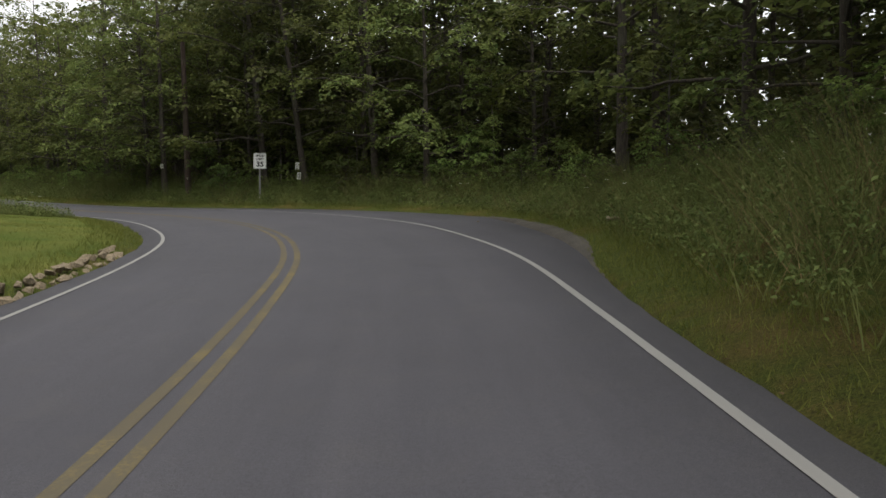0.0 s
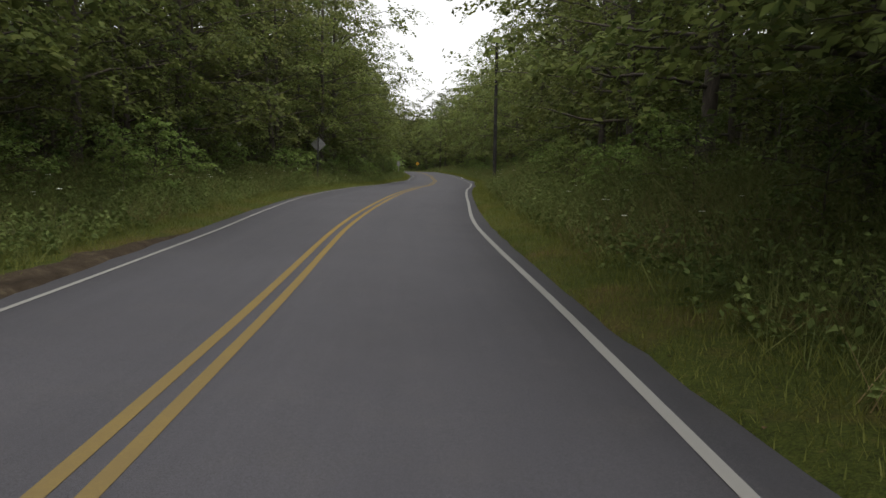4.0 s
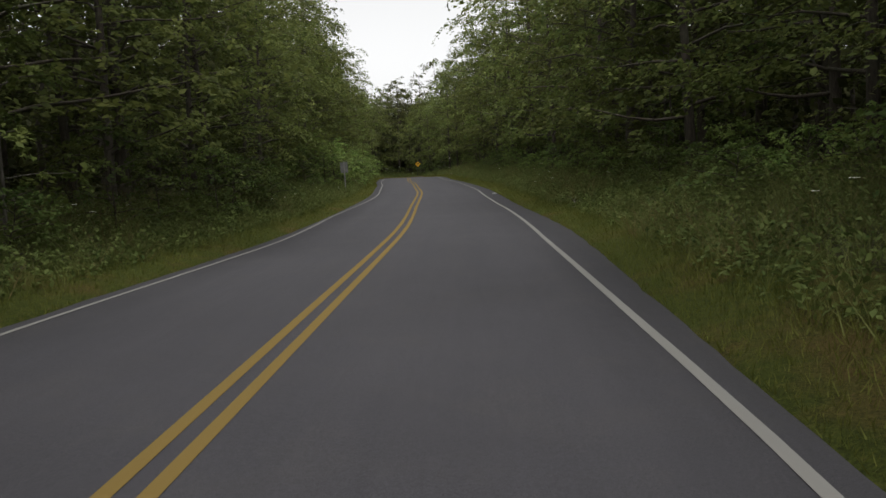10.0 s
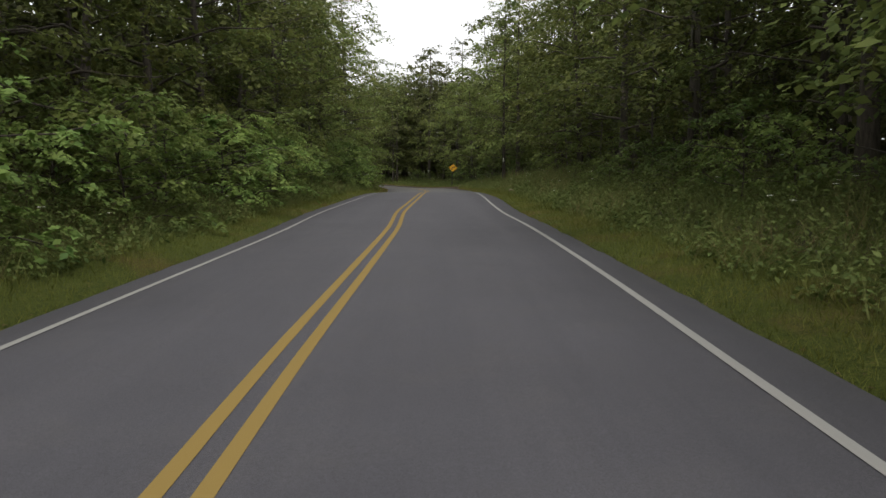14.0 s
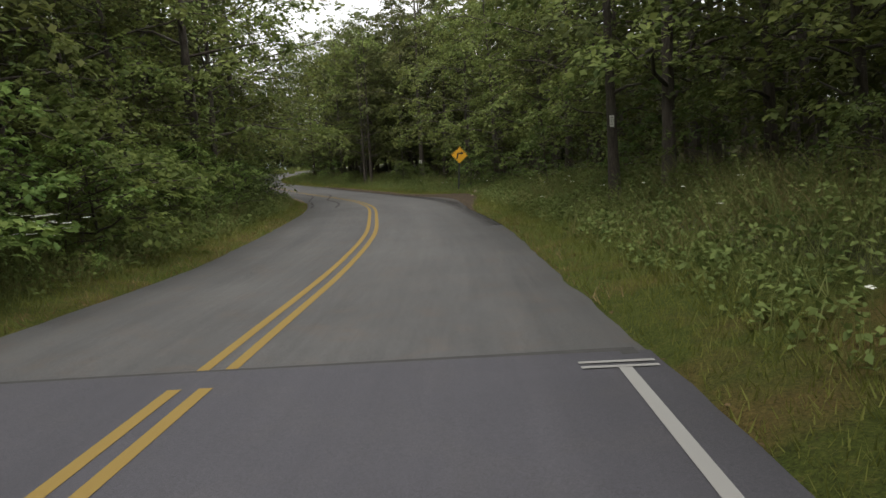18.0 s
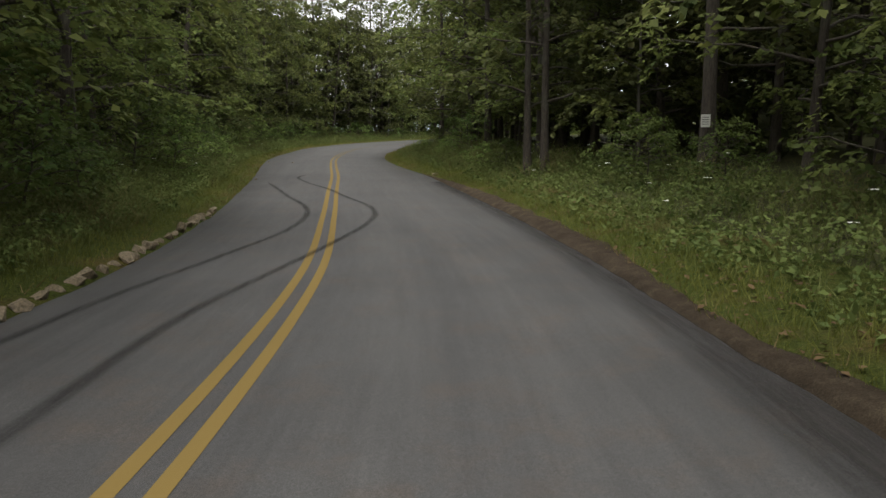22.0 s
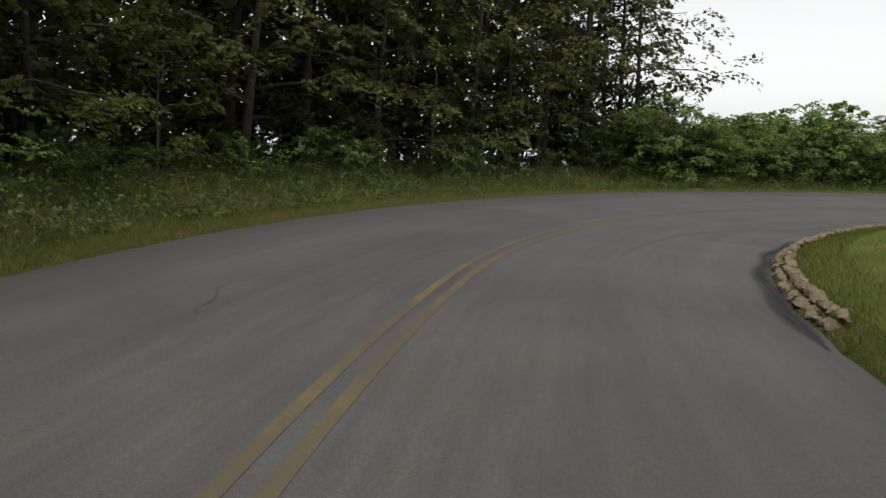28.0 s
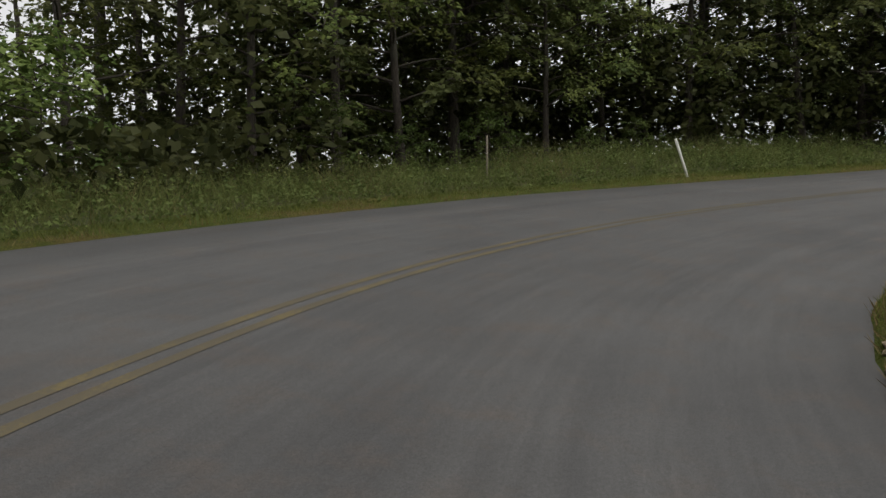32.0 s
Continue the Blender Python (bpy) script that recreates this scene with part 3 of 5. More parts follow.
for side in (0.115, -0.115):
    line("yellow_line", -22, SEAM - 0.05, lambda s: side + drift(s), 0.105, YELLOW, 0.004, "yellow centre line on dark asphalt, dusty in the bend")
    line("yellow_line", SEAM + 0.05, 366, lambda s: side + drift(s), 0.105, YELLOW, 0.004, "worn yellow centre line on old asphalt, nearly lost in the hairpin")
line("white_line", -22, SEAM - 0.4, white_right, 0.095, WHITE_LINE, 0.007, "worn white edge line")
line("white_line", -22, SEAM - 0.4, white_left, 0.08, WHITE_LINE, 0.007, "worn white edge line")
seam = tagged(new("paving_seam", strip("paving_seam", [SEAM - 0.10, SEAM + 0.12], [lambda s: edge_left(s), 1.5, 0.0, -1.5, lambda s: edge_right(s) + 0.1], [0.022] * 5, CRACK)), "dark tar joint across the road where two pavings meet", "paving joint", kind="structure")
for off in (0.0, 0.14):
    line("white_cross_mark", SEAM - 0.5 + off, SEAM - 0.44 + off, lambda s: white_right(s) + 0.03, 0.55, WHITE_LINE, 0.009, "short white paint tick across the end of the edge line", 0.06)

# ---- ground ----
gx, gy = np.arange(-330, 60, 1.5), np.arange(-70, 340, 1.5)
mx, my = np.meshgrid(gx, gy, indexing="ij")
gz = height(mx.ravel(), my.ravel())
gs, gd, _ = stationed(mx.ravel(), my.ravel())
inside = (gd < edge_left(gs) + 1.3) & (gd > edge_right(gs) - apron(gs) - 1.3)
gz = np.where(inside, gz - 0.35, gz)
far_out = np.maximum.reduce([-330 + 25 - mx.ravel(), mx.ravel() - 60 + 25, -70 + 25 - my.ravel(), my.ravel() - 340 + 25, 0 * gz])
gz = gz - 0.12 * far_out
nx, ny = len(gx), len(gy)
gverts = np.stack([mx.ravel(), my.ravel(), gz], 1)
gfaces = [(i * ny + j, (i + 1) * ny + j, (i + 1) * ny + j + 1, i * ny + j + 1) for i in range(nx - 1) for j in range(ny - 1)]
# the sheet goes on to the horizon
rim = [i * ny for i in range(nx)] + [(nx - 1) * ny + j for j in range(1, ny)] + [i * ny + ny - 1 for i in range(nx - 2, -1, -1)] + [j for j in range(ny - 2, 0, -1)]
mid = np.array([-135.0, 135.0])
ring = gverts[rim].copy()
ring[:, :2] = mid + (ring[:, :2] - mid) * 16
ring[:, 2] = -45
base_n = len(gverts)
gverts = np.vstack([gverts, ring])
gfaces += [(rim[k], base_n + k, base_n + (k + 1) % len(rim), rim[(k + 1) % len(rim)]) for k in range(len(rim))]
tagged(new("ground", mesh("ground", gverts.tolist(), gfaces, GROUND, True)), "leaf-strewn forest floor and open ground", "ground", kind="structure")

for name, edge, sign, lab in (("verge_right", ragged_right, -1, "grassy verge beside the right-hand lane"), ("verge_left", ragged_left, 1, "grassy verge beside the left-hand lane")):
    outs = [0.0, 0.12, 0.35, 0.7, 1.2, 1.9, 2.8]
    st = np.arange(-22, 368, 0.5)
    base = np.stack([np.interp(st, FINE, AXIS[:, k]) for k in range(2)], 1)
    lf = np.stack([np.interp(st, FINE, LEFT[:, k]) for k in range(2)], 1)
    cols = []
    for k, o in enumerate(outs):
        d = edge(st) + sign * o
        x, y = base[:, 0] + lf[:, 0] * d, base[:, 1] + lf[:, 1] * d
        z = height(x, y) + (-0.01 if k == 0 else 0.035 if k < 6 else -0.12)
        cols.append(np.stack([x, y, z], 1))
    verts = np.stack(cols, 1).reshape(-1, 3)
    k = len(outs)
    faces = [(i * k + j, i * k + j + 1, (i + 1) * k + j + 1, (i + 1) * k + j) for i in range(len(st) - 1) for j in range(k - 1)]
    tagged(new(name, mesh(name, verts.tolist(), faces, VERGE, True)), lab, "verge", kind="structure")

# lawns inside the two sharp bends
for name, edge, sign, a, b_, lab in (("lawn_first_bend", ragged_left, 1, -12, 34, "short mown lawn inside the first bend"), ("lawn_hairpin", ragged_right, -1, 290, 366, "short mown lawn inside the hairpin")):
    outs = [0.30, 0.9, 1.8, 2.9, 4.0, 5.2, 6.4, 7.6]
    st = np.arange(a, b_, 0.5)
    cols = []
    for k, o in enumerate(outs):
        d = edge(st) + sign * o
        x = np.interp(st, FINE, AXIS[:, 0]) + np.interp(st, FINE, LEFT[:, 0]) * d
        y = np.interp(st, FINE, AXIS[:, 1]) + np.interp(st, FINE, LEFT[:, 1]) * d
        cols.append(np.stack([x, y, height(x, y) + (0.02 if k in (0, 7) else 0.065)], 1))
    verts = np.stack(cols, 1).reshape(-1, 3)
    k = len(outs)
    faces = [(i * k + j, i * k + j + 1, (i + 1) * k + j + 1, (i + 1) * k + j) for i in range(len(st) - 1) for j in range(k - 1)]
    tagged(new(name, mesh(name, verts.tolist(), faces, LAWN, True)), lab, "lawn", kind="structure")

# bare dirt and gravel at the pavement's edge
for edge, sign, wide_f, a, b_, lab in ((ragged_right, -1, bare_right, 10, 29, "gravelly dirt shoulder beside the bend"), (ragged_right, -1, bare_right, 219, 266, "brown dirt and fallen leaves at the mouth of a track"), (ragged_left, 1, bare_left, 46, 59, "patch of bare brown dirt beside the white line")):
    st = np.arange(a, b_ + 0.01, 0.25)
    cols = []
    for u, up in ((-0.04, 0.0), (0.12, 0.052), (0.5, 0.058), (0.85, 0.054), (1.12, 0.0)):
        wob = 1 + 0.35 * np.array([noise.noise((q * 1.3, u * 2, 4.0)) for q in st])
        d = edge(st) + sign * (u * wide_f(st) * wob + (0.02 if u > 0 else 0))
        x = np.interp(st, FINE, AXIS[:, 0]) + np.interp(st, FINE, LEFT[:, 0]) * d
        y = np.interp(st, FINE, AXIS[:, 1]) + np.interp(st, FINE, LEFT[:, 1]) * d
        cols.append(np.stack([x, y, height(x, y) + up * np.clip(wide_f(st) * 4, 0, 1)], 1))
    verts = np.stack(cols, 1).reshape(-1, 3)
    faces = [(i * 5 + j, i * 5 + j + 1, (i + 1) * 5 + j + 1, (i + 1) * 5 + j) for i in range(len(st) - 1) for j in range(4)]
    tagged(new("dirt_shoulder", mesh("dirt_shoulder", verts.tolist(), faces, GRAVEL if a < 20 else DIRT, True)), lab, "dirt", kind="structure")

# a ridge far off beyond the hairpin, its haze put into the base colour
hill = np.random.default_rng(3)
az = np.radians(np.linspace(85, 215, 90))
top = 62 + 16 * np.sin(az * 3.1) + 9 * np.sin(az * 7.7 + 1) + hill.uniform(-2, 2, 90)
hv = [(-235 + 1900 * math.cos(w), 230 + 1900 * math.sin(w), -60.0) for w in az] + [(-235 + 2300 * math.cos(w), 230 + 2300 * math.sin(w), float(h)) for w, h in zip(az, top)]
tagged(new("distant_ridge", mesh("distant_ridge", hv, [(i, i + 1, 91 + i, 90 + i) for i in range(89)], RIDGE, True)), "far wooded ridge, haze put into its pale blue colour", "hill", kind="structure")

# ---- trees ----
rng = np.random.default_rng(11)


def tube(points, radii, sides=7):
    """Rings round a bent line: vertices and quads."""
    points, radii = np.asarray(points, float), np.asarray(radii, float)
    verts, faces = [], []
    for i, (p, r) in enumerate(zip(points, radii)):
        t = points[min(i + 1, len(points) - 1)] - points[max(i - 1, 0)]
        t = t / (np.linalg.norm(t) + 1e-9)
        a = np.cross(t, (0.3, 0.9, 0.1))
        a /= np.linalg.norm(a) + 1e-9
        b = np.cross(t, a)
        for k in range(sides):
            w = 2 * math.pi * k / sides
            verts.append(tuple(p + r * (math.cos(w) * a + math.sin(w) * b)))
        if i:
            o = (i - 1) * sides
            faces += [(o + k, o + (k + 1) % sides, o + sides + (k + 1) % sides, o + sides + k) for k in range(sides)]
    return verts, faces


def joined(name, pieces, mat, smooth=True):
    verts, faces = [], []
    for v, f in pieces:
        o = len(verts)
        verts += v
        faces += [tuple(i + o for i in q) for q in f]
    return mesh(name, verts, faces, mat, smooth)


def leaves(centres, normals, size, rng, wide=0.66, spread=0.6):
    """Folded four-cornered leaves, one at each centre, turned loosely to the normals."""
    n = len(centres)
    up = normals + spread * rng.normal(size=(n, 3))
    up /= np.linalg.norm(up, axis=1)[:, None] + 1e-9
    side = np.cross(up, rng.normal(size=(n, 3)))
    side /= np.linalg.norm(side, axis=1)[:, None] + 1e-9
    ahead = np.cross(up, side)
    s = size * rng.uniform(0.6, 1.35, (n, 1))
    q = np.stack([centres - ahead * s * 0.5, centres + side * s * wide * 0.5 + up * s * 0.12, centres + ahead * s * 0.55, centres - side * s * wide * 0.5 + up * s * 0.12], 1)
    return q


def tree_parts(seed, tall, low, wide, count, leaf, lean=0.3, thick=0.16, limbs=16, clump=26, flat=0.5):
    """Trunk and limbs, and leaf quads, of one broadleaf tree."""
    r = np.random.default_rng(seed)
    k = 9
    h = np.linspace(-0.25, tall * 0.96, k)
    drift = np.cumsum(r.normal(0, lean / k, (k, 2)), axis=0) * np.linspace(0, 1.6, k)[:, None]
    line_ = np.stack([drift[:, 0], drift[:, 1], h], 1)
    rad = thick * (1 - np.linspace(0, 1, k) ** 1.1 * 0.88)
    rad[0] *= 1.35
    wood = [tube(line_, rad, 8)]
    roots, goes = [], []
    for i in range(limbs):
        f = (i + r.uniform(0, 1)) / limbs
        z0 = low + (tall * 0.93 - low) * f
        o = np.array([np.interp(z0, h, line_[:, 0]), np.interp(z0, h, line_[:, 1]), z0])
        w = i * 2.4 + r.uniform(-0.6, 0.6)
        shape = math.sin(math.pi * (0.24 + 0.70 * f)) ** 0.8
        reach = wide * shape * r.uniform(0.6, 1.12)
        rise_ = r.uniform(0.0, 0.40) + 0.50 * f
        pts = [o]
        for st_ in range(1, 5):
            u = st_ / 4
            pts.append(o + np.array([math.cos(w), math.sin(w), 0]) * reach * u + np.array([0, 0, reach * rise_ * u * (1 - 0.55 * u)]) + r.normal(0, 0.05 * reach, 3) * u)
        r0 = max(0.016, np.interp(z0, h, rad) * 0.42)
        wood.append(tube(pts, np.linspace(r0, 0.010, 5), 5))
        for u, swing in ((0.35, 1.1), (0.5, -1.0), (0.62, 0.85), (0.74, -0.8), (0.85, 0.6), (0.93, -0.5), (1.0, 0.0)):
            q = u * 4
            k0 = min(int(q), 3)
            at = pts[k0] + (np.array(pts[k0 + 1]) - pts[k0]) * (q - k0)
            turn = w + swing + r.normal(0, 0.25)
            roots.append(at + r.normal(0, 0.05 * wide, 3) * np.array([1, 1, 0.6]))
            goes.append((math.cos(turn), math.sin(turn), r.uniform(-0.35, 0.50)))
    for _ in range(7):
        turn = r.uniform(0, 6.28)
        roots.append(line_[-1] + r.normal(0, 0.05 * wide, 3))
        goes.append((math.cos(turn), math.sin(turn), r.uniform(0.2, 1.0)))
    # each twig ends in a flat drooping fan of leaves
    roots, goes = np.array(roots), np.array(goes)
    n = len(roots)
    per = max(8, int(count / n))
    size = np.repeat(clump / 26 * 0.34 * wide * r.uniform(0.6, 1.25, n), per)[:, None]
    c, go = np.repeat(roots, per, 0), np.repeat(goes, per, 0)
    side = np.cross(go, (0, 0, 1.0))
    side /= np.linalg.norm(side, axis=1)[:, None]
    hang = np.repeat(r.uniform(0.10, 0.75, n), per)[:, None]
    u, v = r.uniform(0, 1, (n * per, 1)) ** 0.75, r.uniform(-1, 1, (n * per, 1))
    c = c + go * size * u + side * size * v * (0.14 + 0.34 * u * (1.25 - u)) + np.array([0, 0, 1.0]) * (r.normal(0, 0.15 * flat, (n * per, 1)) - hang * u * u - 0.16 * v * v) * size
    nrm = np.array([0, 0, 1.15]) + go * np.array([1, 1, 0]) * (0.2 + 1.1 * hang * u) + side * v * 0.35
    return wood, leaves(c, nrm, leaf, r, spread=0.45)


def make_tree(name, seed, mat_leaf, mat_bark, lab, cat, **kw):
    wood, q = tree_parts(seed, **kw)
    base = new(name)
    tagged(base, lab, cat)
    part("trunk", joined("trunk", wood, mat_bark), base)
    part("crown", quads("crown", q, mat_leaf), base)
    base.matrix_basis = pose(0, 0, -500)
    return base


HIDDEN = []


def stock(kind_, seeds, *args, **kw):
    made = []
    for sd in seeds:
        k2 = {key: (v(sd) if callable(v) else v) for key, v in kw.items()}
        made.append(make_tree(kind_, sd, *args, **k2))
    HIDDEN.extend(made)
    return made


EDGE_TREES = stock("roadside_tree", (1, 2, 3, 4, 5), LEAF_EDGE, BARK, "leafy broadleaf tree at the forest edge with low branches", "tree",
                   tall=lambda s: 11 + 1.1 * s, low=1.9, wide=4.9, count=7800, leaf=0.178, clump=23, limbs=28, thick=0.17, flat=0.34)
WOOD_TREES = stock("forest_tree", (11, 12, 13, 14), LEAF_WOOD, BARK, "tall slender forest tree with a dark crown", "tree",
                   tall=lambda s: 6 + 0.9 * s, low=2.6, wide=3.7, count=2300, leaf=0.27, limbs=18, thick=0.17, flat=0.4)
DARK_TREES = stock("dark_tree", (51, 52, 53), LEAF_WOOD, BARK, "dense dark tree in the shade of the roadside woods", "tree",
                   tall=lambda s: 12 + 1.2 * (s - 50), low=1.3, wide=3.6, count=5400, leaf=0.235, limbs=24, thick=0.19, flat=0.34)
YOUNG_TREES = stock("young_tree", (21, 22, 23), LEAF_EDGE, BARK_GREY, "young broadleaf tree growing under the forest edge", "tree",
                    tall=lambda s: 4.2 + 0.7 * (s - 20), low=0.5, wide=1.8, count=1900, leaf=0.15, limbs=14, thick=0.05, flat=0.4)
BUSHES = stock("bush", (61, 62, 63), LEAF_BUSH, BARK, "lush bright green bush beside the road", "bush",
               tall=lambda s: 2.0 + 0.3 * (s - 60), low=0.15, wide=1.9, count=2700, leaf=0.12, limbs=20, thick=0.035, clump=20, flat=0.35)
SHRUBS = stock("shrub", (31, 32, 33, 34), LEAF_SHRUB, BARK, "leafy green shrub on the verge below the trees", "shrub",
               tall=lambda s: 1.3 + 0.35 * (s - 30), low=0.12, wide=1.25, count=1500, leaf=0.105, limbs=14, thick=0.03, clump=30)


def make_sumac(seed):
    """Bare forked stems that end in whorls of long feathered leaves."""
    r = np.random.default_rng(seed)
    wood, cs, ns, ah = [], [], [], []
    mid_h = r.uniform(1.5, 1.9)
    stem = tube([(0, 0, -0.15), (0.04, 0.02, 0.7), (0.02, -0.05, mid_h)], [0.034, 0.026, 0.016], 6)
    for _ in range(19):
        w, reach, tall = r.uniform(0, 6.28), r.uniform(0.1, 1.2), r.uniform(1.0, 2.4)
        top = np.array([math.cos(w) * reach, math.sin(w) * reach, tall])
        fork = r.uniform(0.05, 0.55) * min(tall, mid_h)
        if len(wood) < 7 and tall > 1.3:
            wood.append(tube([(0.02, 0.0, fork), tuple(np.array([0.55 * top[0], 0.55 * top[1], fork + 0.55 * (tall - fork)]) + r.normal(0, 0.05, 3)), tuple(top)], [0.020, 0.015, 0.008], 5))
        for lvl in (1.0, 0.7):
            o = top * lvl
            for _ in range(6):
                a = r.uniform(0, 6.28)
                go = np.array([math.cos(a), math.sin(a), r.uniform(0.15, 0.7)])
                go /= np.linalg.norm(go)
                lon = r.uniform(0.35, 0.6)
                side = np.cross(go, (0, 0, 1))
                side /= np.linalg.norm(side)
                for u in np.linspace(0.2, 1.0, 6):
                    p = o + go * lon * u - np.array([0, 0, 0.22 * u * u])
                    for sg in (-1, 1):
                        cs.append(p + side * sg * 0.055)
                        ns.append(np.cross(go, side) * -1)
                        ah.append(side * sg + 0.4 * go - np.array([0, 0, 0.25]))
    cs, ns, ah = np.array(cs), np.array(ns), np.array(ah)
    ah /= np.linalg.norm(ah, axis=1)[:, None]
    cross = np.cross(ns, ah)
    cross /= np.linalg.norm(cross, axis=1)[:, None]
    q = np.stack([cs - ah * 0.05, cs + cross * 0.036, cs + ah * 0.12, cs - cross * 0.036], 1)
    base = tagged(new("sumac"), "sumac bush with feathered bright green leaves", "shrub")
    part("stem", joined("stem", [stem], BARK_GREY), base)
    for piece in wood:
        part("branch", joined("branch", [piece], BARK_GREY), base)
    part("foliage", quads("foliage", q, LEAF_SUMAC), base)
    HIDDEN.append(base)
    return base


SUMACS = [make_sumac(sd) for sd in (41, 42, 43)]

TALL_SUMACS = stock("tall_sumac", (71,), LEAF_SUMAC, BARK_GREY, "tall open sumac with bare forked branches above the thicket", "tree",
                    tall=lambda s: 4.3, low=2.5, wide=1.9, count=620, leaf=0.24, limbs=9, thick=0.05, clump=16, flat=0.5)


# how far beyond the road's edge the trees begin
trees_left = table([(-22, 13), (20, 12), (34, 8.5), (60, 6.5), (85, 6.0), (100, 4.0), (120, 4.2), (150, 4.6), (180, 4.2), (200, 4.0), (215, 3.4), (240, 4.0), (255, 4.6),
                    (275, 4.2), (290, 5.0), (305, 5.0), (320, 5.5), (338, 7.0), (345, 9.0), (356, 9.0), (369, 8.0)])
trees_right = table([(-22, 5.0), (10, 5.5), (25, 6.0), (40, 4.5), (55, 5.0), (80, 6.0), (100, 6.2), (120, 5.0), (150, 5.5), (200, 5.0), (235, 4.8), (255, 4.4), (270, 3.6), (286, 4.5), (369, 12)])
planted = []


def clear(x, y, gap, road_gap):
    s, d, _ = stationed([x], [y])
    s, d = float(s[0]), float(d[0])
    if d - float(edge_left(s)) < road_gap and float(edge_right(s)) - d < road_gap:
        return False
    return all((x - a) ** 2 + (y - b) ** 2 > gap * gap for a, b in planted)


def plant(kinds, x, y, scale_low, scale_high, sink=0.05):
    src = kinds[int(rng.integers(len(kinds)))]
    k = rng.uniform(scale_low, scale_high)
    z = float(height([x], [y])[0]) - sink
    ob = copy_thing(src, pose(x, y, z, rng.normal(0, 2), rng.normal(0, 2), rng.uniform(0, 360)))
    ob.scale = (k * rng.uniform(0.9, 1.1), k * rng.uniform(0.9, 1.1), k)
    planted.append((x, y))
    return ob


def beside(s, side, out):
    e = float(edge_left(s)) if side > 0 else float(edge_right(s))
    return at_station(s, e + side * out)[:2]


def no_trees(s, side):
    """The lawns inside the two sharp bends, and the thicket outside the hairpin."""
    return (side > 0 and 333 < s < 348.5) or (side < 0 and s > 289)


def one_tree(kinds, x, y, which, scale, turn=0.0, lab="", lean=(0, 0)):
    """A tree that the place is known by, at its own spot."""
    z = float(height([x], [y])[0]) - 0.08
    ob = copy_thing(kinds[which], pose(x, y, z, lean[0], lean[1], turn))
    ob.scale = (scale, scale, scale)
    planted.append((x, y))
    if lab:
        ob["label"] = lab
    return ob


# keep the signs and poles free of branches
planted += [(-8.7, 38.8), (-7.2, 36.0), (-5.5, 33.5), (-148.4, 179.0), (-146.8, 177.4), (-145.2, 176.0), (-52.8, 69.5), (-50.8, 67.8), (-92.4, 116.1), (-90.6, 114.8), (-14.1, 44.6), (-13.0, 42.3), (-52.0, 86.6)]
# trees that stand out
one_tree(WOOD_TREES, -6.9, 41.0, 1, 1.0, 30, "leaning forest tree with two paper notices on its trunk", (0, -6))
for x_, y_, k_ in ((-10.8, 45.4, 0.9), (-3.8, 40.6, 0.95), (-0.6, 35.2, 0.9), (-17.8, 48.8, 0.95)):
    one_tree(EDGE_TREES, x_, y_, int(-9 * x_) % 5, k_, 53 * x_, "leafy tree behind the signs of the first bend")
one_tree(WOOD_TREES, -16.0, 46.3, 2, 1.0, 80, "forest tree with a small white notice on its trunk")
one_tree(WOOD_TREES, -52.3, 63.6, 0, 1.0, 10, "forest tree with a pale notice on its trunk")
one_tree(WOOD_TREES, -129.1, 165.6, 3, 0.8, 10, "forest tree with a white notice high on its trunk")
one_tree(EDGE_TREES, -127.2, 165.0, 2, 1.0, 120, "leafy tree beside a trunk with a white notice")
one_tree(WOOD_TREES, -165.0, 190.9, 0, 1.1, 60, "dark forest tree with a yellowed notice on its trunk")
one_tree(WOOD_TREES, -171.2, 190.6, 2, 0.8, 0, "slim pale tree at the edge of the wood")
one_tree(WOOD_TREES, -171.7, 190.3, 1, 0.75, 140, "slim pale tree beside its twin")
one_tree(WOOD_TREES, -190.1, 197.5, 3, 0.85, 200, "thick dark tree close to the road with a notice on it")
one_tree(WOOD_TREES, -232.6, 209.7, 1, 1.0, 30, "roadside tree with a white notice on its trunk")
one_tree(WOOD_TREES, -236.2, 215.3, 2, 1.05, 30, "tall pale-trunked tree outside the hairpin")
one_tree(EDGE_TREES, -238.8, 226.2, 4, 1.3, 30, "broad oak with a wide crown outside the hairpin")

x_, y_ = beside(346.5, 1, 11.5)
one_tree(EDGE_TREES, x_, y_, 2, 0.95, 70, "broadleaf tree at the end of the open thicket")
for s_, out_, k_ in ((281.0, 6.5, 1.1), (284.5, 5.6, 1.0), (287.5, 7.0, 1.05), (291.0, 8.5, 1.0), (285.5, 10.0, 1.1)):
    x_, y_ = beside(s_, -1, out_)
    one_tree(EDGE_TREES, x_, y_, 1, k_, 50 * s_, "leafy tree at the corner before the hairpin")
for x_, y_, k_ in ((-201.0, 206.5, 1.0), (-198.8, 203.4, 0.9), (-197.5, 208.0, 1.1), (-195.0, 204.3, 1.0), (-203.0, 210.5, 1.05), (-193.0, 208.5, 1.1)):
    one_tree(EDGE_TREES, x_, y_, int(-x_) % 5, k_, 37 * x_, "leafy tree on the inside of the hairpin")
for s_, out_ in ((287.0, 9.5), (289.0, 13.0), (291.0, 10.5), (293.0, 14.0), (287.0, 14.5), (284.0, 10.5)):
    x_, y_ = beside(s_, -1, out_)
    one_tree(DARK_TREES, x_, y_, int(s_) % 3, 0.95, 31 * s_)
